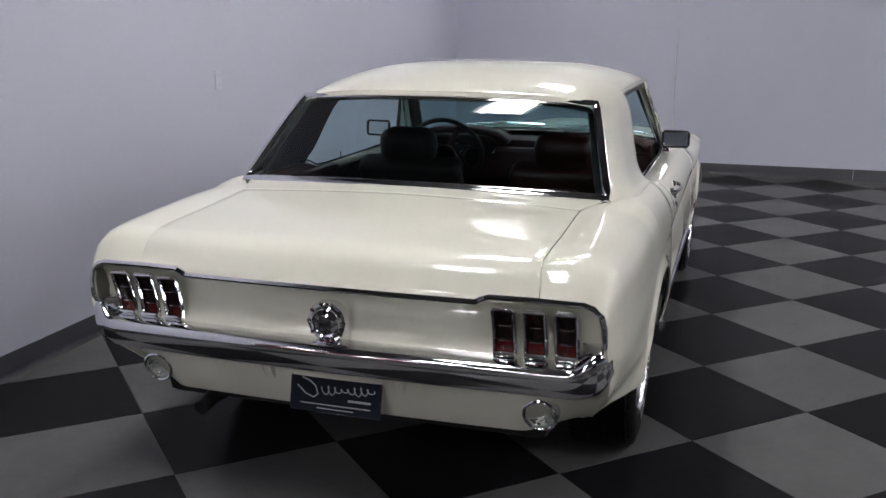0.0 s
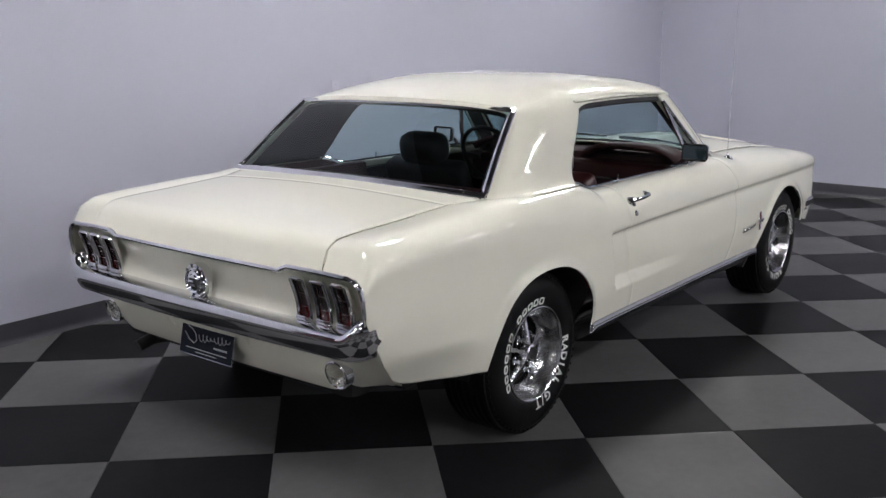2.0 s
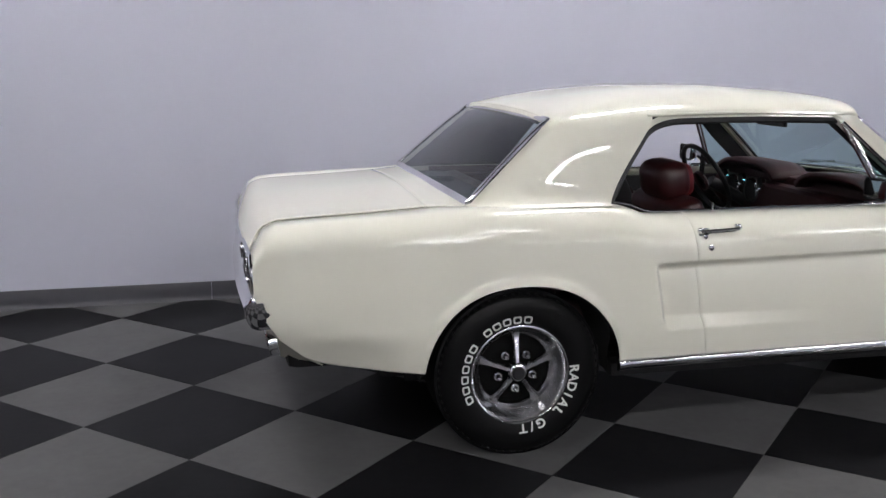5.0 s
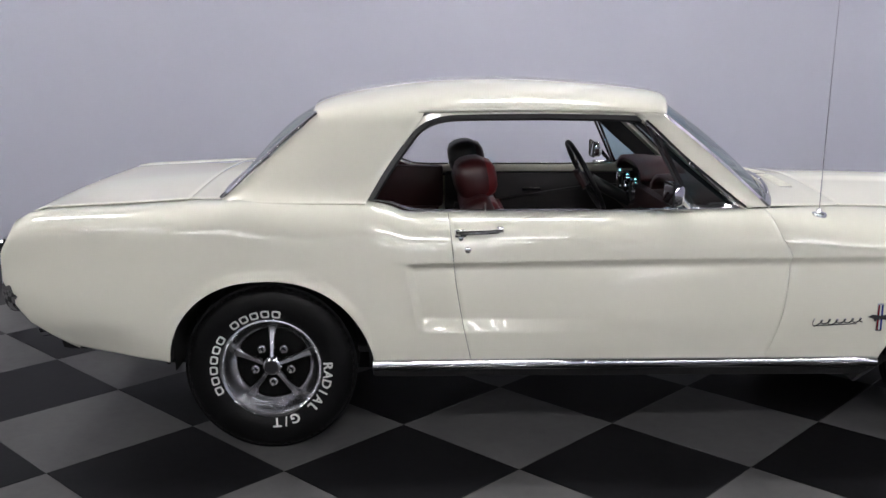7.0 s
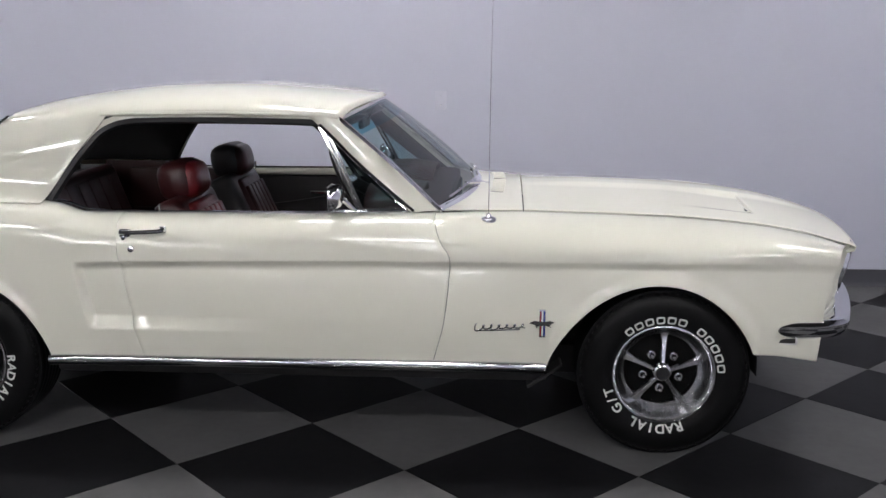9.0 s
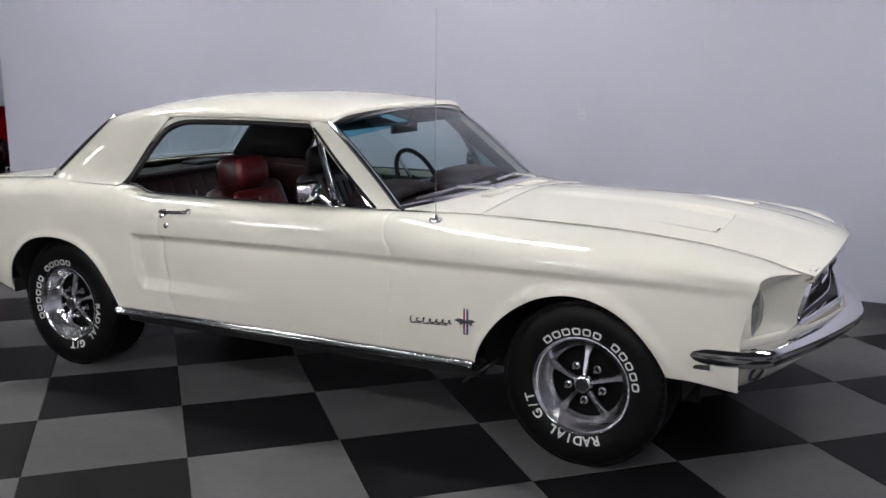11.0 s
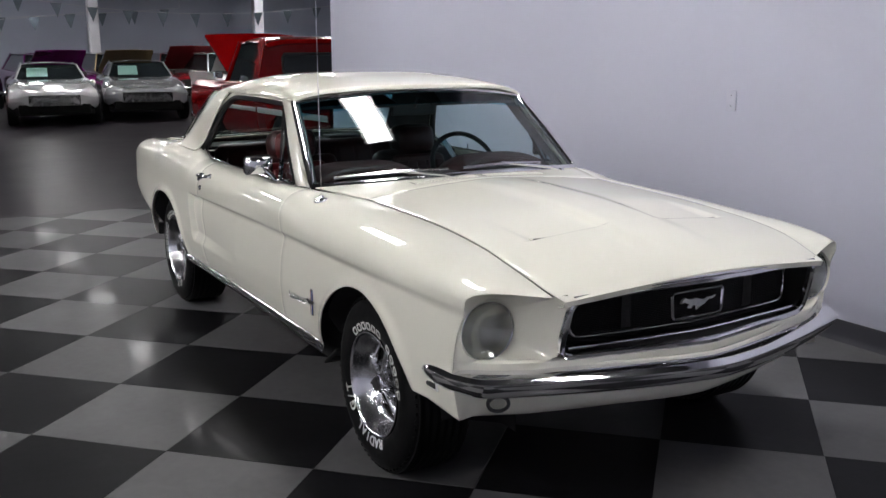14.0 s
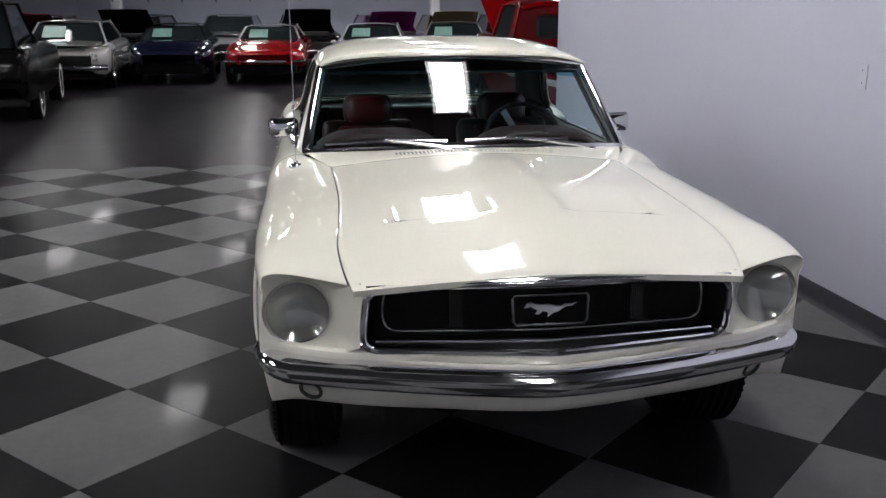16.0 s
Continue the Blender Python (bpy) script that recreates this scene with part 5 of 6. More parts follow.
    vp = part("vent_pane", ([tuple(q) for q in fr], [tuple(range(6))]), M_TINT, dr, "green tinted vent window")
    vp.visible_shadow = False
    part("pillar_moulding", sweep([(float(vent_edge(z)) + 0.004, s * (0.742 - (z - 0.919) / 0.33 * 0.100), z) for z in np.linspace(0.925, 1.245, 14)], strip(0.016, 0.008), up=(0.3, s, 0.3)), M_CHROME, car, "chrome pillar moulding", 30)
    part("lock_knob", tube([(0.80, s * 0.735, 0.905), (0.80, s * 0.735, 0.945)], 0.004, 6, up=(1, 0, 0)), M_CHROME, dr)

part("antenna", join(moved(lathe([(0.0, 0.022), (0.008, 0.020), (0.012, 0.010), (0.026, 0.006), (0.030, 0.0), (0.030, -0.01)], 24, "z"), pose(2.077, -0.737, 0.900)), tube([(2.077, -0.737, 0.905), (2.079, -0.738, 1.20), (2.081, -0.739, 1.45)], 0.0016, 6, up=(1, 0, 0)), tube([(2.081, -0.739, 1.45), (2.085, -0.740, 1.73)], 0.0011, 6, up=(1, 0, 0)), box((2.0855, -0.740, 1.732), (0.005, 0.005, 0.006), 0.002, 1)), M_CHROME, car, "thin chrome whip antenna on the fender", 40)


def ws_point(y, up):
    w = y / 0.703
    b, t = np.array(WS_BASE(w)), np.array(WS_TOP(w))
    return b + (t - b) * up + np.array((0.016, 0, 0.014))


for y_piv, y_mid, y_tip, y_in in ((-0.075, -0.36, -0.615, -0.10), (0.545, 0.20, -0.02, 0.44)):
    arm = [ws_point(y_piv, -0.06), ws_point(y_piv * 0.8 + y_mid * 0.2, -0.01), ws_point(y_mid, 0.075)]
    wp = part("wiper_arm", sweep(arm, [(-0.007, -0.002), (-0.005, 0.005), (0.005, 0.005), (0.007, -0.002)], up=(0.6, 0, 0.8)), M_STEEL, car, "bright metal wiper arm", 40)
    part("blade", sweep([ws_point(y, 0.045 + 0.02 * (1 - abs(y - y_mid) / 0.28)) for y in np.linspace(y_tip, y_in, 9)], [(-0.004, -0.006), (-0.004, 0.004), (0.004, 0.004), (0.004, -0.006)], up=(0.6, 0, 0.8)), M_STEEL, wp, "wiper blade")
    part("pivot", moved(lathe([(0.0, 0.012), (0.012, 0.010), (0.016, 0.0), (0.018, -0.01)], 16, "z"), pose(*ws_point(y_piv, -0.06))), M_CHROME, wp)

# ---- interior ----
def soft(c, s, bevel, m=None):
    d = box((0, 0, 0), s, bevel, 4)
    return moved(d, pose(*c) @ (m or Matrix()))


# matching seats: the near one coloured as lit, the far one as shaded
for y, front, side in ((-0.37, M_SEAT_LIT, M_SEAT), (0.37, M_SEAT, M_SEAT_DARK)):
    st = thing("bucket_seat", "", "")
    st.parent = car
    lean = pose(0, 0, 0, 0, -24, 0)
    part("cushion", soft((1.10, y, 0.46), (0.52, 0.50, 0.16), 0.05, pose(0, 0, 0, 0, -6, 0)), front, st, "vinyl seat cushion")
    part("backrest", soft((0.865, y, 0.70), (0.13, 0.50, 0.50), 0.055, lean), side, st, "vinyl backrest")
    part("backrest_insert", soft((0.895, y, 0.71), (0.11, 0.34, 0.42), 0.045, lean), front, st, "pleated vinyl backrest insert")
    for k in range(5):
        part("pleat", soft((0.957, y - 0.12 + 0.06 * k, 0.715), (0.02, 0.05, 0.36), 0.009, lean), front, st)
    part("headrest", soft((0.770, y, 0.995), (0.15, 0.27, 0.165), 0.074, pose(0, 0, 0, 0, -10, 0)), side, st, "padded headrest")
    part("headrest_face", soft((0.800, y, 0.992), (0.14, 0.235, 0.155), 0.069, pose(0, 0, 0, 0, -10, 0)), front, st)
    for dy in (-0.06, 0.06):
        part("post", tube([(0.76, y + dy, 0.90), (0.775, y + dy, 0.96)], 0.007, 8, up=(1, 0, 0)), M_CHROME, st)

part("rear_seat_cushion", soft((0.38, 0, 0.50), (0.48, 1.16, 0.16), 0.06, pose(0, 0, 0, 0, -8, 0)), M_SEAT, car, "maroon vinyl rear bench cushion")
part("rear_seat_back", soft((0.10, 0, 0.72), (0.14, 1.16, 0.46), 0.06, pose(0, 0, 0, 0, -20, 0)), M_SEAT, car, "maroon vinyl rear bench backrest")
for k in range(9):
    part("rear_seat_pleat", soft((0.162, -0.48 + 0.12 * k, 0.735), (0.02, 0.105, 0.36), 0.009, pose(0, 0, 0, 0, -20, 0)), M_SEAT, car)
part("package_shelf", join(box((-0.08, 0, 0.925), (0.28, 1.24, 0.02), 0.006, 1)), M_HEADLINER, car, "black package shelf")
part("shelf_speaker", soft((-0.09, 0.30, 0.945), (0.14, 0.22, 0.025), 0.01), M_BLACK, car, "dark box on the package shelf")
part("carpet", box((0.85, 0, 0.36), (2.0, 1.40, 0.03), 0.005, 1), M_SEAT_DARK, car, "dark carpet")
part("firewall", box((1.90, 0, 0.62), (0.04, 1.38, 0.52), 0.01, 1), M_UNDER, car)
part("trunk_bulkhead", box((-0.02, 0, 0.62), (0.03, 1.36, 0.56), 0.01, 1), M_UNDER, car)
for s in (-1, 1):
    card = part("door_card", box((1.29, s * 0.742, 0.635), (1.20, 0.05, 0.47), 0.012, 2), M_SEAT_DARK, car, "black vinyl door card")
    arm = [(x, s * 0.706, 0.68 + 0.10 * ease(x, 0.75, 1.6)) for x in np.linspace(0.74, 1.70, 12)]
    part("armrest", sweep(arm, [(-0.022, -0.03), (-0.022, 0.02), (-0.01, 0.032), (0.01, 0.032), (0.022, 0.02), (0.022, -0.03)]), M_SEAT_DARK, card, "padded armrest", 40)
    part("door_release", box((1.15, s * 0.712, 0.78), (0.10, 0.014, 0.018), 0.004, 1), M_CHROME, card, "chrome release lever")
    part("window_crank", join(tube([(1.0, s * 0.71, 0.62), (1.06, s * 0.695, 0.60)], 0.006, 6), moved(lathe([(0.0, -0.02), (0.012, -0.018), (0.014, 0.0)], 12), pose(1.06, s * 0.692, 0.60))), M_CHROME, card)
    part("door_top", box((1.27, s * 0.728, 0.893), (1.20, 0.030, 0.034), 0.008, 2), M_PAINT, car, "cream painted inner door top")
    part("quarter_trim", box((0.40, s * 0.712, 0.80), (0.56, 0.05, 0.22), 0.02, 2), M_SEAT, car, "maroon rear quarter trim")
    q = np.array([[(x, s * 0.728, z) for x in np.linspace(-0.02, 0.66, 18)] for z in (0.62, 0.80, 0.90)])
    q[2, :, 2] = curve(q[2, :, 0], X_ST, Z_IN) - 0.012
    part("quarter_lining", grid(q, s > 0), M_SEAT, car, "maroon vinyl quarter lining", thick=0.008)

# dashboard with two padded brows, gauges, steering wheel
dash = part("dashboard", join(box((1.72, 0, 0.80), (0.26, 1.36, 0.18), 0.04, 3), box((1.79, 0, 0.895), (0.24, 1.34, 0.07), 0.02, 2)), M_DASH, car, "dark maroon padded dashboard")
for y in (-0.37, 0.37):
    brow = []
    for a in np.linspace(0, 1, 5):
        brow.append([(1.585 + 0.22 * a, y + 0.285 * q_ * (1 - 0.06 * a), 0.925 + 0.066 * (1 - q_**4) + 0.008 * math.sin(a * 3.1) - 0.012 * a) for q_ in np.linspace(-1, 1, 17)])
    part("brow", grid(np.array(brow), True), M_DASH, dash, "padded maroon brow", 50, thick=0.03)
for k, (y, r) in enumerate(((0.46, 0.062), (0.28, 0.062), (0.55, 0.03), (0.37, 0.03), (0.19, 0.03))):
    g = part("gauge", moved(lathe([(0.0, 0.004), (r * 0.86, 0.004), (r * 0.9, -0.008), (r, -0.010), (r * 1.06, 0.006)], 28, "x"), pose(1.583, y, 0.835 if r > 0.05 else 0.885)), M_CHROME, dash, "round chrome ringed gauge", 30)
    part("dial", moved(lathe([(0.0, 0.001), (r * 0.84, 0.001), (r * 0.85, 0.003)], 24, "x"), pose(1.582, y, 0.835 if r > 0.05 else 0.885)), M_BLACK, g, "dark dial")
part("radio", box((1.588, 0.0, 0.76), (0.02, 0.20, 0.06), 0.005, 1), M_BLACK, dash, "black radio face")
part("glovebox_trim", box((1.589, -0.37, 0.80), (0.004, 0.40, 0.012), 0.001, 1), M_CHROME, dash)
wheel_m = pose(1.375, 0.37, 0.895, 0, 62, 0)
ring = [(0.19 * math.cos(a), 0.19 * math.sin(a), 0) for a in np.linspace(0, math.tau, 40, endpoint=False)]
stw = part("steering_wheel", moved(tube(ring, 0.0125, 10, True), wheel_m), M_BLACK, car, "black thin-rimmed steering wheel")
for a in (90, 210, 330):
    part("spoke", moved(sweep([(0.02, 0, -0.03), (0.18, 0, 0.0)], [(-0.016, -0.002), (-0.016, 0.003), (0.016, 0.003), (0.016, -0.002)]), wheel_m @ pose(0, 0, 0, 0, 0, a)), M_STEEL, stw)
part("horn_pad", moved(lathe([(0.0, -0.012), (0.04, -0.014), (0.055, -0.026), (0.055, -0.04)], 24, "z"), wheel_m), M_SEAT, stw, "maroon horn pad")
part("column", tube([(1.40, 0.37, 0.88), (1.66, 0.37, 0.74)], 0.03, 12), M_BLACK, stw)
rm = part("rear_view_mirror", soft((1.50, 0, 1.215), (0.02, 0.24, 0.055), 0.009), M_BLACK, car, "dark rear view mirror")
part("stalk", tube([(1.51, 0, 1.225), (1.555, 0, 1.285)], 0.006, 8), M_CHROME, rm)
for y in (-0.34, 0.34):
    part("sun_visor", soft((1.42, y, 1.262), (0.20, 0.50, 0.016), 0.007, pose(0, 0, 0, 0, 14, 0)), M_HEADLINER, car, "black sun visor")
part("console", soft((1.25, 0, 0.45), (0.70, 0.20, 0.14), 0.03), M_SEAT_DARK, car, "dark centre console")

# wall plate
plate_w = thing("wall_plate", "blank white wall plate on the lavender wall", "wall plate", at=pose(1.725, WALL_Y + 0.0025, 1.212, 0, 0, 0.9))
part("cover", box((0, -0.003, 0), (0.072, 0.006, 0.118), 0.002, 2), surface("lavender_plate", (0.53, 0.53, 0.62), rough=0.45, vary=0.02, scale=30), plate_w)
for dz in (-0.03, 0.03):
    part("screw", moved(lathe([(0.0, -0.0075), (0.003, -0.007), (0.004, -0.005)], 8), pose(0, 0, dz)), M_STEEL, plate_w)

# ---- the hall behind the bay: parked cars, red pickup, pennants, columns ----
HALL_PAINT = {}


def paint(name, colour, rough=0.16, coat=0.9, spec=0.2):
    if name not in HALL_PAINT:
        HALL_PAINT[name] = surface(name, colour, rough=rough, coat=coat, spec=spec, vary=0.05, scale=3, rough_vary=0.04)
    return HALL_PAINT[name]


M_DARKGLASS = surface("dark_car_glass", (0.012, 0.016, 0.018), rough=0.06, spec=0.6, vary=0.2, scale=3)
M_WHITEWALL = surface("whitewall_rubber", (0.55, 0.55, 0.53), rough=0.6, vary=0.1, scale=12)
M_STICKER = surface("mint_window_sheet", (0.13, 0.24, 0.21), rough=0.5, vary=0.1, scale=12)
HALL_TYRE = mesh_of("tyre", lathe([(0.19, -0.09), (0.21, -0.10), (0.27, -0.105), (0.31, -0.09), (0.325, -0.06), (0.325, 0.06), (0.31, 0.09), (0.27, 0.105), (0.21, 0.10), (0.19, 0.09)], 28), M_RUBBER)
HALL_RIM = mesh_of("rim", lathe([(0.0, -0.07), (0.05, -0.075), (0.08, -0.05), (0.15, -0.055), (0.18, -0.09), (0.20, -0.095)], 24), M_STEEL)


HALL_BAND = mesh_of("whitewall", lathe([(0.215, -0.1035), (0.24, -0.1065), (0.275, -0.107), (0.29, -0.1015)], 28), M_WHITEWALL)


def hall_wheels(ob, xs, w, r=0.325, whitewall=False):
    for x in xs:
        for s in (-1, 1):
            wh = thing("wheel", "", "")
            wh.parent = ob
            wh.matrix_basis = pose(x, s * (w - 0.11), r, 0, 0, 0 if s < 0 else 180) @ Matrix.Scale(r / 0.325, 4)
            for me in (HALL_TYRE, HALL_RIM) + ((HALL_BAND,) if whitewall else ()):
                o = new(me.name.split(".")[0], me)
                o.parent = wh


def hall_car(name, label, at, body, L=4.6, W=0.9, H=1.30, nose=0.35, belt=0.88, hood_h=0.86, bulge=0.0, open_hood=None, roofc=None, sheet=False, lamps=True, cab=(-0.30, 0.10), chrome=True, whitewall=False, sloped=False, stripes=False):
    """A parked car seen from afar: lofted body, glasshouse, hood, bumper, lamps, grille, wheels."""
    ob = thing(name, label, "car", "cars parked in the hall", at)
    f, r = L / 2, -L / 2
    xs = np.array([r, r + 0.06, r + 0.25, r + 0.8, -0.4, 0.5, f - 0.95, f - 0.45, f - 0.12, f])
    hw = np.array([0.84, 0.92, 0.97, 1.0, 0.99, 0.98, 0.99, 0.96, 0.88, 0.80]) * W
    zt = np.array([0.70, belt - 0.04, belt, belt + 0.02, belt, belt, hood_h, hood_h - 0.04, hood_h - 0.12 - nose * 0.1, 0.55 + 0.15 * (1 - nose)])
    zb = np.array([0.50, 0.38, 0.30, 0.26, 0.22, 0.22, 0.26, 0.28, 0.32, 0.40])
    if sloped:
        zt[-4:] = hood_h, hood_h - 0.08, 0.64, 0.53
        zb[-3:] = 0.32, 0.42, 0.47
    xs_f = np.concatenate([np.linspace(r, r + 0.3, 7), np.linspace(r + 0.45, f - 0.9, 14), np.linspace(f - 0.75, f - 0.1, 9), f - 0.1 + 0.1 * np.sin(np.linspace(0.2, 1, 6) * math.pi / 2)])
    rows = []
    for x in xs_f:
        w, t, b = (float(curve(x, xs, q)) for q in (hw, zt, zb))
        w *= math.sqrt(max(0.0, 1 - max(0.0, (x - f + 0.42) / 0.42) ** 2.4 * (0.25 + 0.35 * nose)))
        sec = np.array([(0.90, b), (0.985, b + 0.06), (1.0, b + 0.14), (1.005, b + 0.35 * (t - b)), (0.998, b + 0.60 * (t - b)), (0.985, t - 0.12), (0.955, t - 0.05), (0.90, t - 0.012), (0.80, t + bulge * 0.8), (0.68, t + bulge * 0.6), (0.50, t + bulge * 0.1), (0.25, t + 0.012), (0.0, t + 0.016)])
        sec[:, 0] *= -w
        rows.append([(x, y, z) for y, z in np.concatenate([sec, sec[-2::-1] * (-1, 1)])])
    rows = np.array(rows)
    v, fc = grid(rows)
    m = rows.shape[1]
    fc = fc + [tuple(range(m))[::-1], tuple(range((len(xs_f) - 1) * m, len(xs_f) * m))]
    part("body", (v, fc), body, ob, sharp=50)
    part("underside", box((0, 0, 0.27), (L * 0.8, W * 1.7, 0.14), 0.03, 1), M_UNDER, ob)
    c0, c1 = cab[0] * L, cab[1] * L
    rw, fw = c0 - 0.55, c1 + 0.55
    top = [(rw, -0.80 * W, belt), (rw, 0.80 * W, belt), (c0, -0.62 * W, H - 0.03), (c0, 0.62 * W, H - 0.03), (c1, -0.62 * W, H - 0.03), (c1, 0.62 * W, H - 0.03), (fw, -0.80 * W, hood_h), (fw, 0.80 * W, hood_h)]
    part("glass", (top, [(0, 2, 3, 1), (4, 6, 7, 5), (0, 6, 4, 2), (1, 3, 5, 7), (2, 4, 5, 3)]), M_DARKGLASS, ob, "dark glasshouse", 20)
    rc = roofc or body
    rr = []
    for x in np.linspace(c0 - 0.06, c1 + 0.05, 7):
        e = 1 - 0.25 * abs((x - (c0 + c1) / 2) / (c1 - c0 + 0.1)) ** 2
        rr.append([(x, q * 0.64 * W, H - 0.035 + 0.045 * e * (1 - abs(q) ** 3)) for q in np.linspace(-1, 1, 13)])
    part("roof", grid(np.array(rr)), rc, ob, thick=0.02)
    for s in (-1, 1):
        part("pillar", tube([(c1 + 0.02, s * 0.625 * W, H - 0.03), (fw, s * 0.80 * W, hood_h + 0.01)], 0.022, 6), rc, ob)
        part("pillar", sweep([(c0 - 0.02, s * 0.625 * W, H - 0.03), (rw, s * 0.80 * W, belt)], [(-0.05, -0.01), (-0.05, 0.015), (0.05, 0.015), (0.05, -0.01)], up=(0, s, 0.3)), rc, ob)
    hood = np.array([[(fw - 0.05 + (f - 0.20 - fw) * a, q * 0.70 * W * (1 - 0.08 * a), hood_h + 0.02 - (0.17 if sloped else 0.05) * a ** (3 if sloped else 2) + 0.02 * (1 - q * q)) for q in np.linspace(-1, 1, 9)] for a in np.linspace(0, 1, 7)])
    if open_hood:
        hinge = Vector((fw, 0, hood_h + 0.03))
        mm = Matrix.Translation(hinge) @ pose(0, 0, 0, 0, -open_hood, 0) @ Matrix.Translation(-hinge)
        part("hood", moved(grid(hood), mm), body, ob, "raised hood", thick=0.03)
        part("engine_bay", box(((fw + f) / 2 - 0.1, 0, hood_h - 0.02), (f - fw - 0.35, 1.2 * W, 0.10), 0.02, 1), M_UNDER, ob)
    else:
        lid_ = part("hood", grid(hood), body, ob, thick=0.02)
        for s in (-1, 1) if stripes else ():
            k = slice(1, 4) if s < 0 else slice(5, 8)
            part("stripe", grid(hood[:, k] + (0, 0, 0.006)), M_UNDER, lid_, "matt black hood stripe", thick=0.003)
    if sloped:
        part("chin", box((f - 0.30, 0, 0.34), (0.42, 1.50 * W, 0.20), 0.05, 2), M_WHEEL_BLACK, ob, "dark air intake under the nose")
    if lamps and not sloped:
        for s in (-1, 1):
            part("headlight", moved(lathe([(0.0, -0.04), (0.05, -0.03), (0.085, 0.0), (0.10, 0.03)], 18, "x"), pose(f - 0.04, s * 0.66 * W, 0.62, 0, 0, 180)), M_REFLECTOR, ob)
    if not sloped:
        part("grille", box((f - 0.01, 0, 0.57), (0.07, 1.30 * W, 0.19), 0.02, 1), M_UNDER, ob, "dark grille")
    if chrome:
        by = np.linspace(-0.95 * W, 0.95 * W, 11)
        part("bumper", sweep([(f + (0.02 if sloped else 0.05) - (0.30 if sloped else 0.12) * (abs(y) / W) ** 3, y, 0.47 if sloped else 0.44) for y in by], [(-0.03, -0.025), (0.01, -0.03), (0.03, -0.012), (0.03, 0.012), (0.01, 0.03), (-0.03, 0.025)] if sloped else [(-0.03, -0.045), (0.01, -0.05), (0.03, -0.02), (0.03, 0.02), (0.01, 0.05), (-0.03, 0.045)]), M_CHROME, ob, "chrome bumper")
    if sheet:
        a, b_ = Vector((fw, 0, hood_h + 0.02)), Vector((c1, 0, H - 0.03))
        q0, q1 = a + (b_ - a) * 0.25, a + (b_ - a) * 0.80
        part("window_sheet", ([(q0.x + 0.02, -0.52 * W, q0.z + 0.01), (q0.x + 0.02, -0.05 * W, q0.z + 0.01), (q1.x + 0.02, -0.05 * W, q1.z + 0.01), (q1.x + 0.02, -0.50 * W, q1.z + 0.01)], [(0, 1, 2, 3)]), M_STICKER, ob, "pale mint price sheet", thick=0.003)
    hall_wheels(ob, (f - 0.85, r + 0.95), W, whitewall=whitewall)
    return ob


silver = paint("silver_paint", (0.34, 0.34, 0.35))
grey = paint("grey_paint", (0.16, 0.16, 0.17))
red = paint("red_paint", (0.26, 0.003, 0.004))
truck_red = paint("deep_red_paint", (0.15, 0.0012, 0.0018), coat=0.6, spec=0.1)
navy = paint("navy_paint", (0.004, 0.005, 0.018), coat=0.6)
black = paint("black_paint", (0.004, 0.004, 0.0045), rough=0.2, coat=0.05, spec=0.05)
white = paint("white_paint", (0.34, 0.33, 0.33))
purple = paint("purple_paint", (0.12, 0.006, 0.10))
maroon = paint("maroon_paint", (0.14, 0.008, 0.012))
bronze = paint("bronze_paint", (0.16, 0.12, 0.07))
teal = paint("dark_green_paint", (0.02, 0.05, 0.05))

hall_car("sports_car", "silver low sports coupe with a price sheet in its window", pose(-16.2, 0.72, 0, 0, 0, -6), silver, 4.6, 0.87, 1.17, 0.9, 0.84, 0.80, 0.06, sheet=True, chrome=False, cab=(-0.26, 0.02), sloped=True)
hall_car("sports_car", "grey sports coupe with a price sheet in its window", pose(-16.6, 2.64, 0, 0, 0, -8), grey, 4.6, 0.88, 1.19, 0.8, 0.85, 0.80, 0.05, sheet=True, chrome=False, cab=(-0.26, 0.02), sloped=True)
hall_car("roadster", "red classic sports car with chrome bumper and price sheet", pose(-16.2, -1.56, 0, 0, 0, -2), red, 4.4, 0.86, 1.15, 0.5, 0.84, 0.80, 0.05, sheet=True, roofc=silver, cab=(-0.26, 0.02), sloped=True)
hall_car("muscle_car", "dark navy coupe with a price sheet in its window", pose(-16.5, -3.66, 0, 0, 0, 3), navy, 4.6, 0.87, 1.18, 0.6, 0.84, 0.82, 0.03, sheet=True, chrome=False, roofc=black, sloped=True)
hall_car("muscle_car", "white two-door muscle car with black hood stripes", pose(-15.3, -5.60, 0, 0, 0, 5), white, 4.8, 0.94, 1.27, 0.2, 0.87, 0.84, 0.0, sheet=True, stripes=True)
hall_car("sedan", "black glossy classic sedan with whitewall tyres", pose(-9.61, -5.60, 0, 0, 0, 189), black, 4.9, 0.92, 1.62, 0.2, 1.02, 0.96, 0.0, cab=(-0.36, -0.08), whitewall=True)
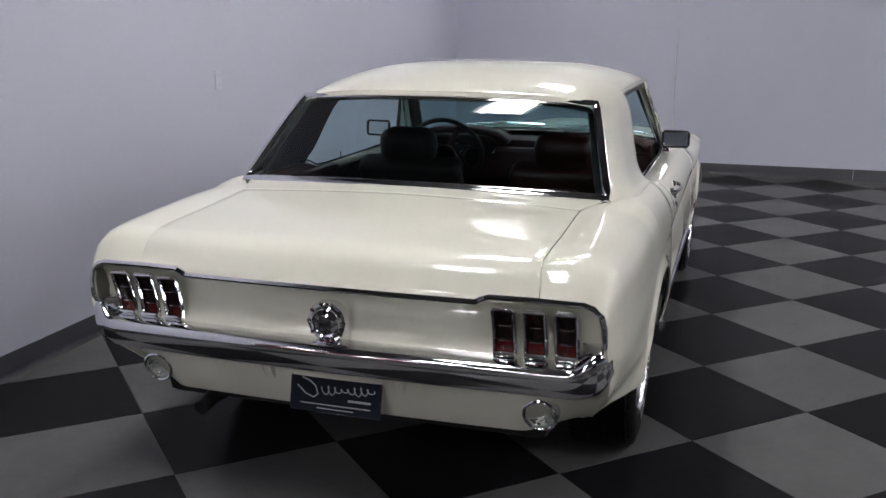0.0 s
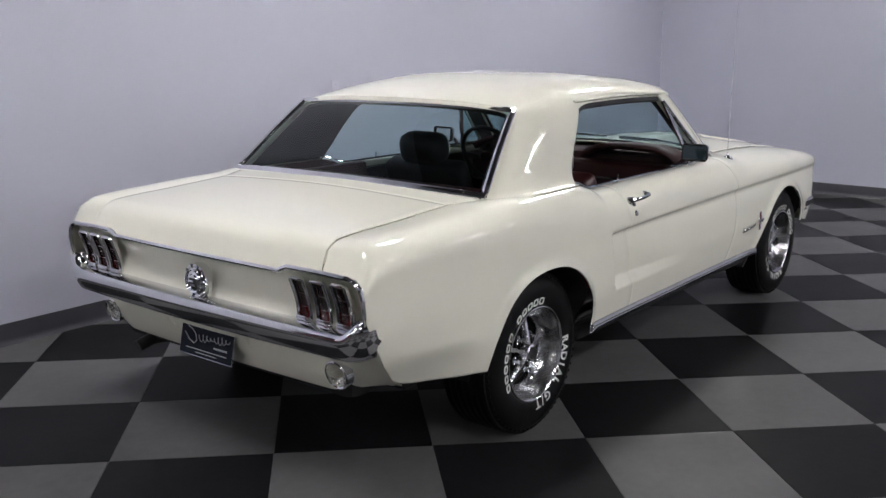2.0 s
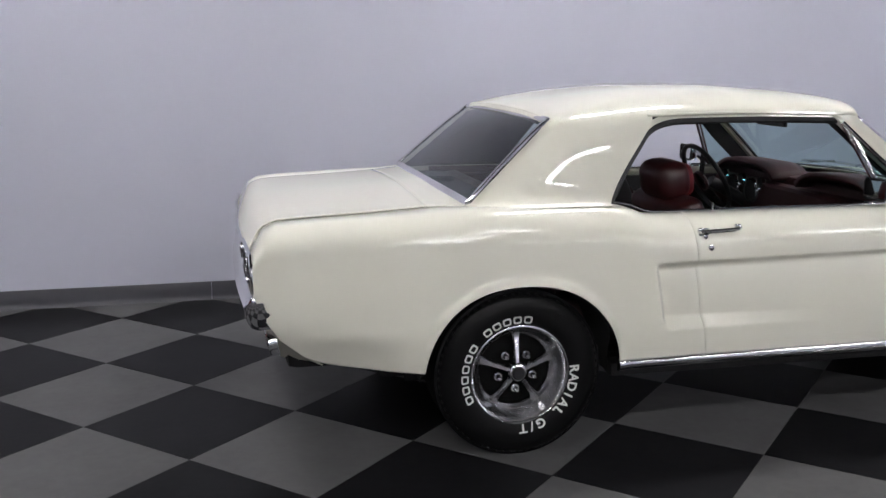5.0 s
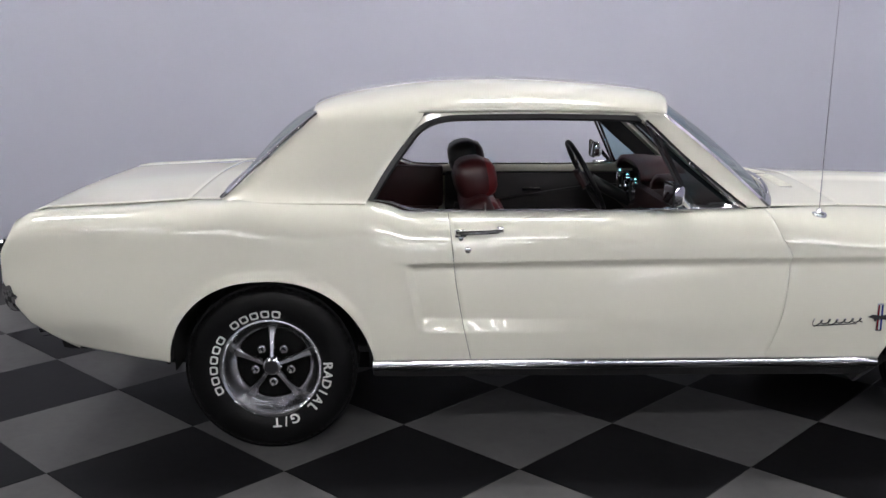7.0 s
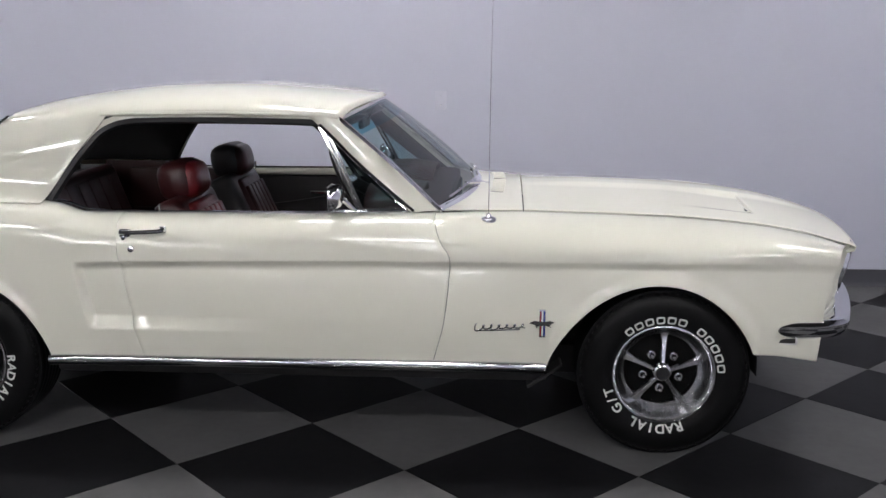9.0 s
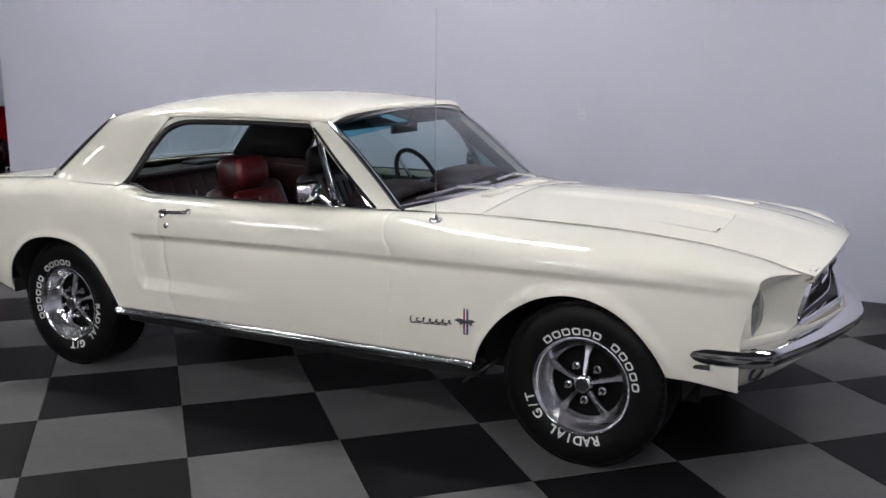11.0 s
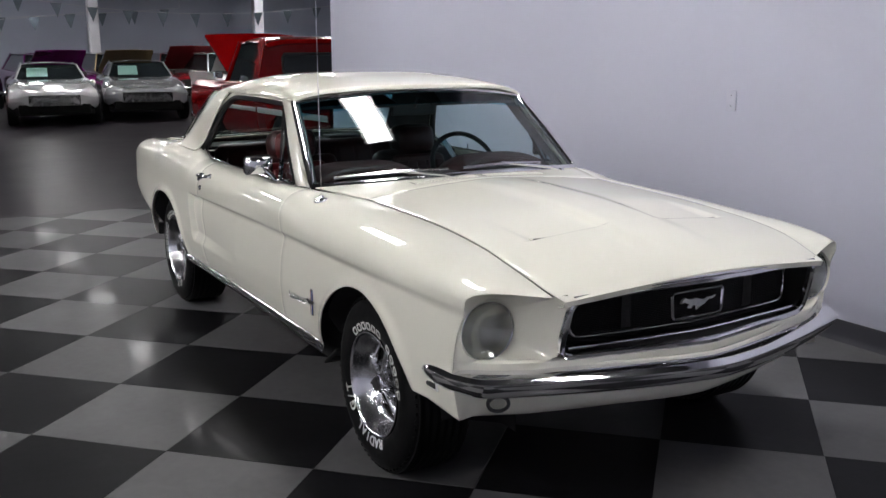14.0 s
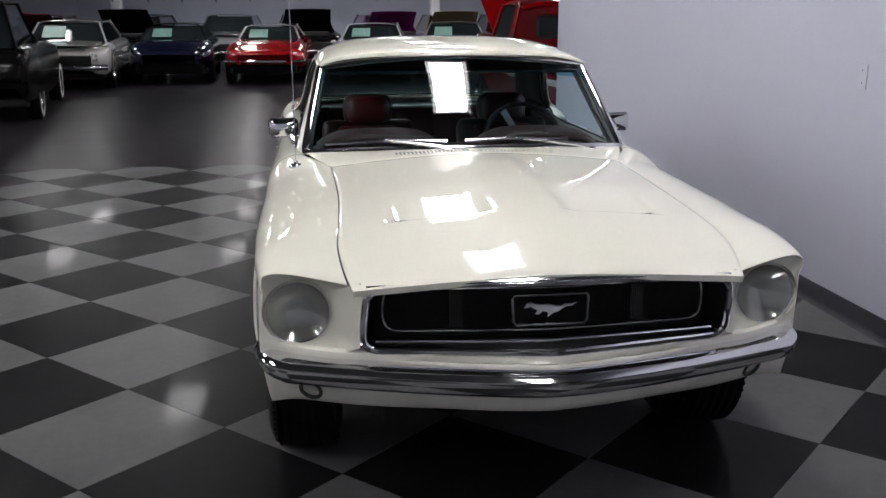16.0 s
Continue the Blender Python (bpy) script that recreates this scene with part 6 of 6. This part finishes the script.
for name, label, x, y, mat, hood_a in (
        ("coupe", "purple car with its hood raised", -21.6, 1.35, purple, 30), ("coupe", "dark car with its hood raised", -21.8, -0.85, black, 34),
        ("coupe", "bronze car with its hood raised", -21.8, 3.2, bronze, 30), ("coupe", "maroon car with its hood raised", -22.2, 5.0, maroon, 36),
        ("coupe", "white car with its hood raised", -19.8, 5.6, white, 44), ("coupe", "grey classic coupe in the second row", -21.0, -2.8, grey, None),
        ("coupe", "red car with its hood raised", -20.6, -7.6, maroon, 28), ("coupe", "black car with its hood raised", -21.0, -5.2, black, 34),
        ("coupe", "dark green coupe in the second row", -21.4, 7.2, teal, None), ("coupe", "silver coupe in the second row", -21.4, -9.8, silver, None)):
    hall_car(name, label, pose(x, y, 0, 0, 0, random.uniform(-6, 6)), mat, 4.7, 0.92, 1.34, 0.3, 0.90, 0.88, 0.0, open_hood=hood_a)


def red_truck(at):
    ob = thing("pickup_truck", "bright red classic pickup truck with its hood raised", "pickup truck", "cars parked in the hall", at)
    w = 0.90
    # local x forward; rear axle at 0, front axle at 2.9
    part("bed_floor", box((-0.05, 0, 0.62), (2.2, 1.5, 0.06), 0.01, 1), truck_red, ob)
    for s in (-1, 1):
        side = []
        for z, y in ((0.42, 0.86), (0.55, 0.90), (0.74, 0.915), (0.86, 0.915), (0.98, 0.90), (1.03, 0.86), (1.02, 0.80)):
            row = []
            for x in np.linspace(-1.12, 1.06, 40):
                zz = z
                if z < 0.75:
                    zz = max(z, 0.33 + 0.36 * math.sqrt(max(0, 1 - (x / 0.43) ** 2))) if abs(x) < 0.43 else z
                row.append((x, s * y, zz))
            side.append(row)
        part("bed_side", grid(np.array(side), s < 0), truck_red, ob, "red fleetside bed side", thick=0.012)
        part("side_moulding", sweep([(-1.08, s * 0.925, 0.72), (1.0, s * 0.925, 0.72)], strip(0.07, 0.012), up=(0, s, 0)), M_BRIGHT, ob, "bright side moulding")
        part("cab_moulding", sweep([(1.12, s * 0.905, 0.72), (2.35, s * 0.905, 0.72)], strip(0.055, 0.012), up=(0, s, 0)), M_BRIGHT, ob, "bright side moulding")
        part("tail_lamp", moved(lathe([(0.0, -0.03), (0.05, -0.02), (0.075, 0.0), (0.08, 0.03)], 18, "x"), pose(-1.13, s * 0.80, 0.70) @ Matrix.Diagonal((1, 0.7, 1.5, 1))), M_RED_LENS, ob, "oval tail lamp")
        part("cab_side", grid(np.array([[(x, s * y, z) for x in np.linspace(1.10, 2.32, 8)] for z, y in ((0.38, 0.86), (0.55, 0.89), (0.80, 0.90), (1.00, 0.89), (1.04, 0.86))]), s < 0), truck_red, ob, thick=0.012)
        part("door_glass", ([(1.28, s * 0.80, 1.06), (2.18, s * 0.83, 1.06), (1.92, s * 0.73, 1.55), (1.30, s * 0.71, 1.55)], [(0, 1, 2, 3)]), M_DARKGLASS, ob, thick=0.004)
        part("rear_pillar", grid(np.array([[(1.08 + 0.02 * k, s * (0.86 - 0.13 * a), 1.04 + 0.56 * a) for k in (0, 10)] for a in np.linspace(0, 1, 5)]), s < 0), truck_red, ob, thick=0.02)
        part("windshield_pillar", tube([(2.30, s * 0.83, 1.04), (1.98, s * 0.72, 1.58)], 0.035, 8), truck_red, ob)
        fen = []
        for z, y in ((0.40, 0.84), (0.58, 0.89), (0.78, 0.91), (0.95, 0.89), (1.02, 0.80), (1.02, 0.62)):
            row = []
            for x in np.linspace(2.34, 3.62, 30):
                zz = max(z, 0.33 + 0.40 * math.sqrt(max(0, 1 - ((x - 2.9) / 0.46) ** 2))) if z < 0.75 and abs(x - 2.9) < 0.46 else z
                row.append((x, s * y, zz))
            fen.append(row)
        part("fender", grid(np.array(fen), s < 0), truck_red, ob, thick=0.012)
        part("mirror", box((2.15, s * 1.02, 1.14), (0.04, 0.14, 0.10), 0.015, 1), M_CHROME, ob)
    back = []
    for z, k in ((1.02, 0.86), (1.10, 0.84), (1.42, 0.765), (1.56, 0.73)):
        back.append([(1.09 + 0.03 * (z - 1.02) - 0.05 * (1 - q * q), q * k, z) for q in np.linspace(-1, 1, 13)])
    part("cab_back", grid(np.array(back), True), truck_red, ob, "red cab back", thick=0.02)
    part("rear_glass", grid(np.array([[(1.033 + 0.03 * (z - 1.0), q * 0.50, z) for q in np.linspace(-1, 1, 7)] for z in (1.16, 1.42)]), True), M_DARKGLASS, ob, "wide rear cab window", thick=0.006)
    rg = [(1.03, -0.49, 1.16), (1.03, 0.49, 1.16), (1.035, 0.515, 1.20), (1.042, 0.515, 1.38), (1.045, 0.49, 1.42), (1.045, -0.49, 1.42), (1.042, -0.515, 1.38), (1.035, -0.515, 1.20)]
    part("rear_glass_seal", tube(rg, 0.018, 6, True, up=(1, 0, 0)), M_BLACK, ob)
    rf = []
    for x, zc, k in ((1.05, 1.545, 0.72), (1.09, 1.585, 0.74), (1.3, 1.615, 0.75), (1.7, 1.62, 0.75), (2.0, 1.59, 0.74), (2.08, 1.54, 0.72)):
        rf.append([(x, q * k, zc - 0.06 * abs(q) ** 4) for q in np.linspace(-1, 1, 15)])
    part("cab_roof", grid(np.array(rf)), truck_red, ob, "red rounded cab roof", thick=0.03)
    part("windshield", ([(2.28, -0.80, 1.05), (2.28, 0.80, 1.05), (2.00, 0.70, 1.57), (2.00, -0.70, 1.57)], [(0, 1, 2, 3)]), M_DARKGLASS, ob, thick=0.004)
    part("bed_front", box((1.03, 0, 0.80), (0.03, 1.7, 0.42), 0.008, 1), truck_red, ob)
    part("tailgate", box((-1.12, 0, 0.78), (0.05, 1.50, 0.44), 0.015, 2), truck_red, ob, "red tailgate")
    part("bumper", box((-1.22, 0, 0.50), (0.10, 1.75, 0.15), 0.03, 2), M_CHROME, ob)
    hood = np.array([[(2.32 + 1.20 * a, q * 0.74, 1.05 - 0.03 * a + 0.03 * (1 - q * q)) for q in np.linspace(-1, 1, 9)] for a in np.linspace(0, 1, 6)])
    hinge = Vector((2.34, 0, 1.06))
    part("hood", moved(grid(hood), Matrix.Translation(hinge) @ pose(0, 0, 0, 0, -32, 0) @ Matrix.Translation(-hinge)), truck_red, ob, "raised red hood", thick=0.04)
    part("nose", box((3.55, 0, 0.72), (0.20, 1.62, 0.56), 0.06, 2), truck_red, ob)
    part("front_bumper", box((3.72, 0, 0.48), (0.12, 1.78, 0.15), 0.03, 2), M_CHROME, ob)
    part("engine", box((2.95, 0, 0.82), (0.9, 0.6, 0.34), 0.05, 1), M_UNDER, ob)
    part("chassis", box((1.3, 0, 0.42), (4.4, 1.1, 0.14), 0.03, 1), M_UNDER, ob)
    # a short bed: all that stands ahead of it moves back
    short = 0.33
    for part_ob in ob.children:
        for vert in part_ob.data.vertices:
            vert.co.x -= short * float(np.clip((vert.co.x - 0.45) / 0.5, 0, 1)) + 0.28 * float(np.clip((-0.5 - vert.co.x) / 0.4, 0, 1))
    hall_wheels(ob, (0.0, 2.9 - short), w, 0.35)
    return ob


truck = red_truck(pose(-5.62, 2.78, 0, 0, 0, 180 + 4))
truck.scale = (0.97, 0.94, 1.0)
hall_car("convertible", "maroon car beside the red pickup", pose(-12.5, 5.2, 0, 0, 0, 5), maroon, 4.7, 0.92, 1.34, 0.3, 0.90, 0.88, 0.0, open_hood=None)

# pennant strings and columns
M_PENNANT = surface("grey_pennant", (0.10, 0.13, 0.16), rough=0.7, vary=0.2, scale=6)
M_ROPE = surface("pale_cord", (0.5, 0.5, 0.5), rough=0.8)
for px, y0, y1, z0 in ((-25.6, -14.0, 6.0, 2.25), (-22.9, 0.5, 11.0, 2.45), (-24.3, -12.0, 3.0, 2.05)):
    st = thing("pennant_string", "string of dark triangular pennants across the hall", "pennant string", "pennants over the hall")
    n = int((y1 - y0) / 0.95)
    path = [(px, y0 + (y1 - y0) * a, z0 + 0.45 * (2 * a - 1) ** 2) for a in np.linspace(0, 1, 41)]
    part("cord", tube(path, 0.006, 5), M_ROPE, st)
    for k in range(n):
        a = (k + 0.5) / n
        y, z = y0 + (y1 - y0) * a, z0 + 0.45 * (2 * a - 1) ** 2
        part("pennant", ([(px, y - 0.15, z), (px, y + 0.15, z), (px + random.uniform(-0.06, 0.06), y + random.uniform(-0.03, 0.03), z - 0.40)], [(0, 1, 2)]), M_PENNANT, st, thick=0.004)
    for y in (y0, y1):
        part("hanger", tube([(px, y, z0 + 0.45), (px, y, CEIL)], 0.006, 5, up=(1, 0, 0)), M_ROPE, st)
for cx, cy in ((-24.8, 8.3), (-24.8, 3.2), (-24.8, -6.5)):
    set_structure("column", box((cx, cy, CEIL / 2), (0.30, 0.30, CEIL), 0.02, 1), M_WHITE, "pale painted steel column")

# ---- floor tiles: 0.61 m squares laid diagonally to the car ----
tile_bed = set_structure("tile_bed", box(((TILE_END + EAST_X) / 2, (TILE_N - 9.0) / 2, -0.0045), (EAST_X - TILE_END, TILE_N + 9.0, 0.001)), M_JOINT, "dark joint bed under the checkered tiles")


def tile_mesh(name, material):
    bm = bmesh.new()
    s = 0.6096 - 0.0012
    bmesh.ops.create_cube(bm, size=1, matrix=Matrix.LocRotScale((0, 0, -0.002), Euler((0, 0, radians(45))), (s, s, 0.004)))
    top = [e for e in bm.edges if all(v.co.z > -0.001 for v in e.verts)]
    bmesh.ops.bevel(bm, geom=top, offset=0.0012, segments=1, affect="EDGES")
    me = mesh_of(name, data_of(bm), material, 15)
    return me


def clipped(cx, cy):
    """Corners of a tile cut at the walls and at the bay's edge."""
    h = 0.6088 / math.sqrt(2)
    poly = [(cx + h, cy), (cx, cy + h), (cx - h, cy), (cx, cy - h)]
    for axis, lim, sign in ((0, TILE_END, 1), (0, EAST_X - 0.003, -1), (1, TILE_N, -1)):
        out = []
        for a, b in zip(poly, poly[1:] + poly[:1]):
            ia, ib = sign * (a[axis] - lim) >= 0, sign * (b[axis] - lim) >= 0
            if ia:
                out.append(a)
            if ia != ib:
                s = (lim - a[axis]) / (b[axis] - a[axis])
                out.append((a[0] + s * (b[0] - a[0]), a[1] + s * (b[1] - a[1])))
        poly = out
        if len(poly) < 3:
            return None
    return poly


DARK_TILE, GREY_TILE = tile_mesh("tile", M_TILE_DARK), tile_mesh("tile", M_TILE_GREY)
far_tiles = {0: ([], []), 1: ([], [])}
count = 0
for i in range(-12, 20):
    for j in range(-22, 10):
        if (i + j) % 2 == 0:
            continue
        cx, cy = TX + TP * i, TY + TP * j
        poly = clipped(cx, cy)
        if poly is None or cy < -9:
            continue
        dark = i % 2 == 1
        whole = len(poly) == 4 and cx - TP > TILE_END and cx + TP < EAST_X and cy + TP < TILE_N
        near = -4 < cy < TILE_N + TP and count < 300
        if whole and near:
            t = new("tile", DARK_TILE if dark else GREY_TILE)
            t.location = (cx, cy, random.uniform(-0.0002, 0.0002))
            t.parent = tile_bed
            count += 1
        elif near:
            n = len(poly)
            data = ([(x, y, 0) for x, y in poly] + [(x, y, -0.004) for x, y in poly],
                    [tuple(range(n))] + [(k, k + n, (k + 1) % n + n, (k + 1) % n) for k in range(n)])
            part("tile", data, M_TILE_DARK if dark else M_TILE_GREY, tile_bed)
            count += 1
        else:
            v, f = far_tiles[dark]
            k0, n = len(v), len(poly)
            v += [(x, y, 0) for x, y in poly] + [(x, y, -0.004) for x, y in poly]
            f += [tuple(range(k0, k0 + n))] + [(k0 + k, k0 + k + n, k0 + (k + 1) % n + n, k0 + (k + 1) % n) for k in range(n)]
for dark, (v, f) in far_tiles.items():
    if v:
        tagged(part("tiles", (v, f), M_TILE_DARK if dark else M_TILE_GREY, tile_bed), kind="stuff")
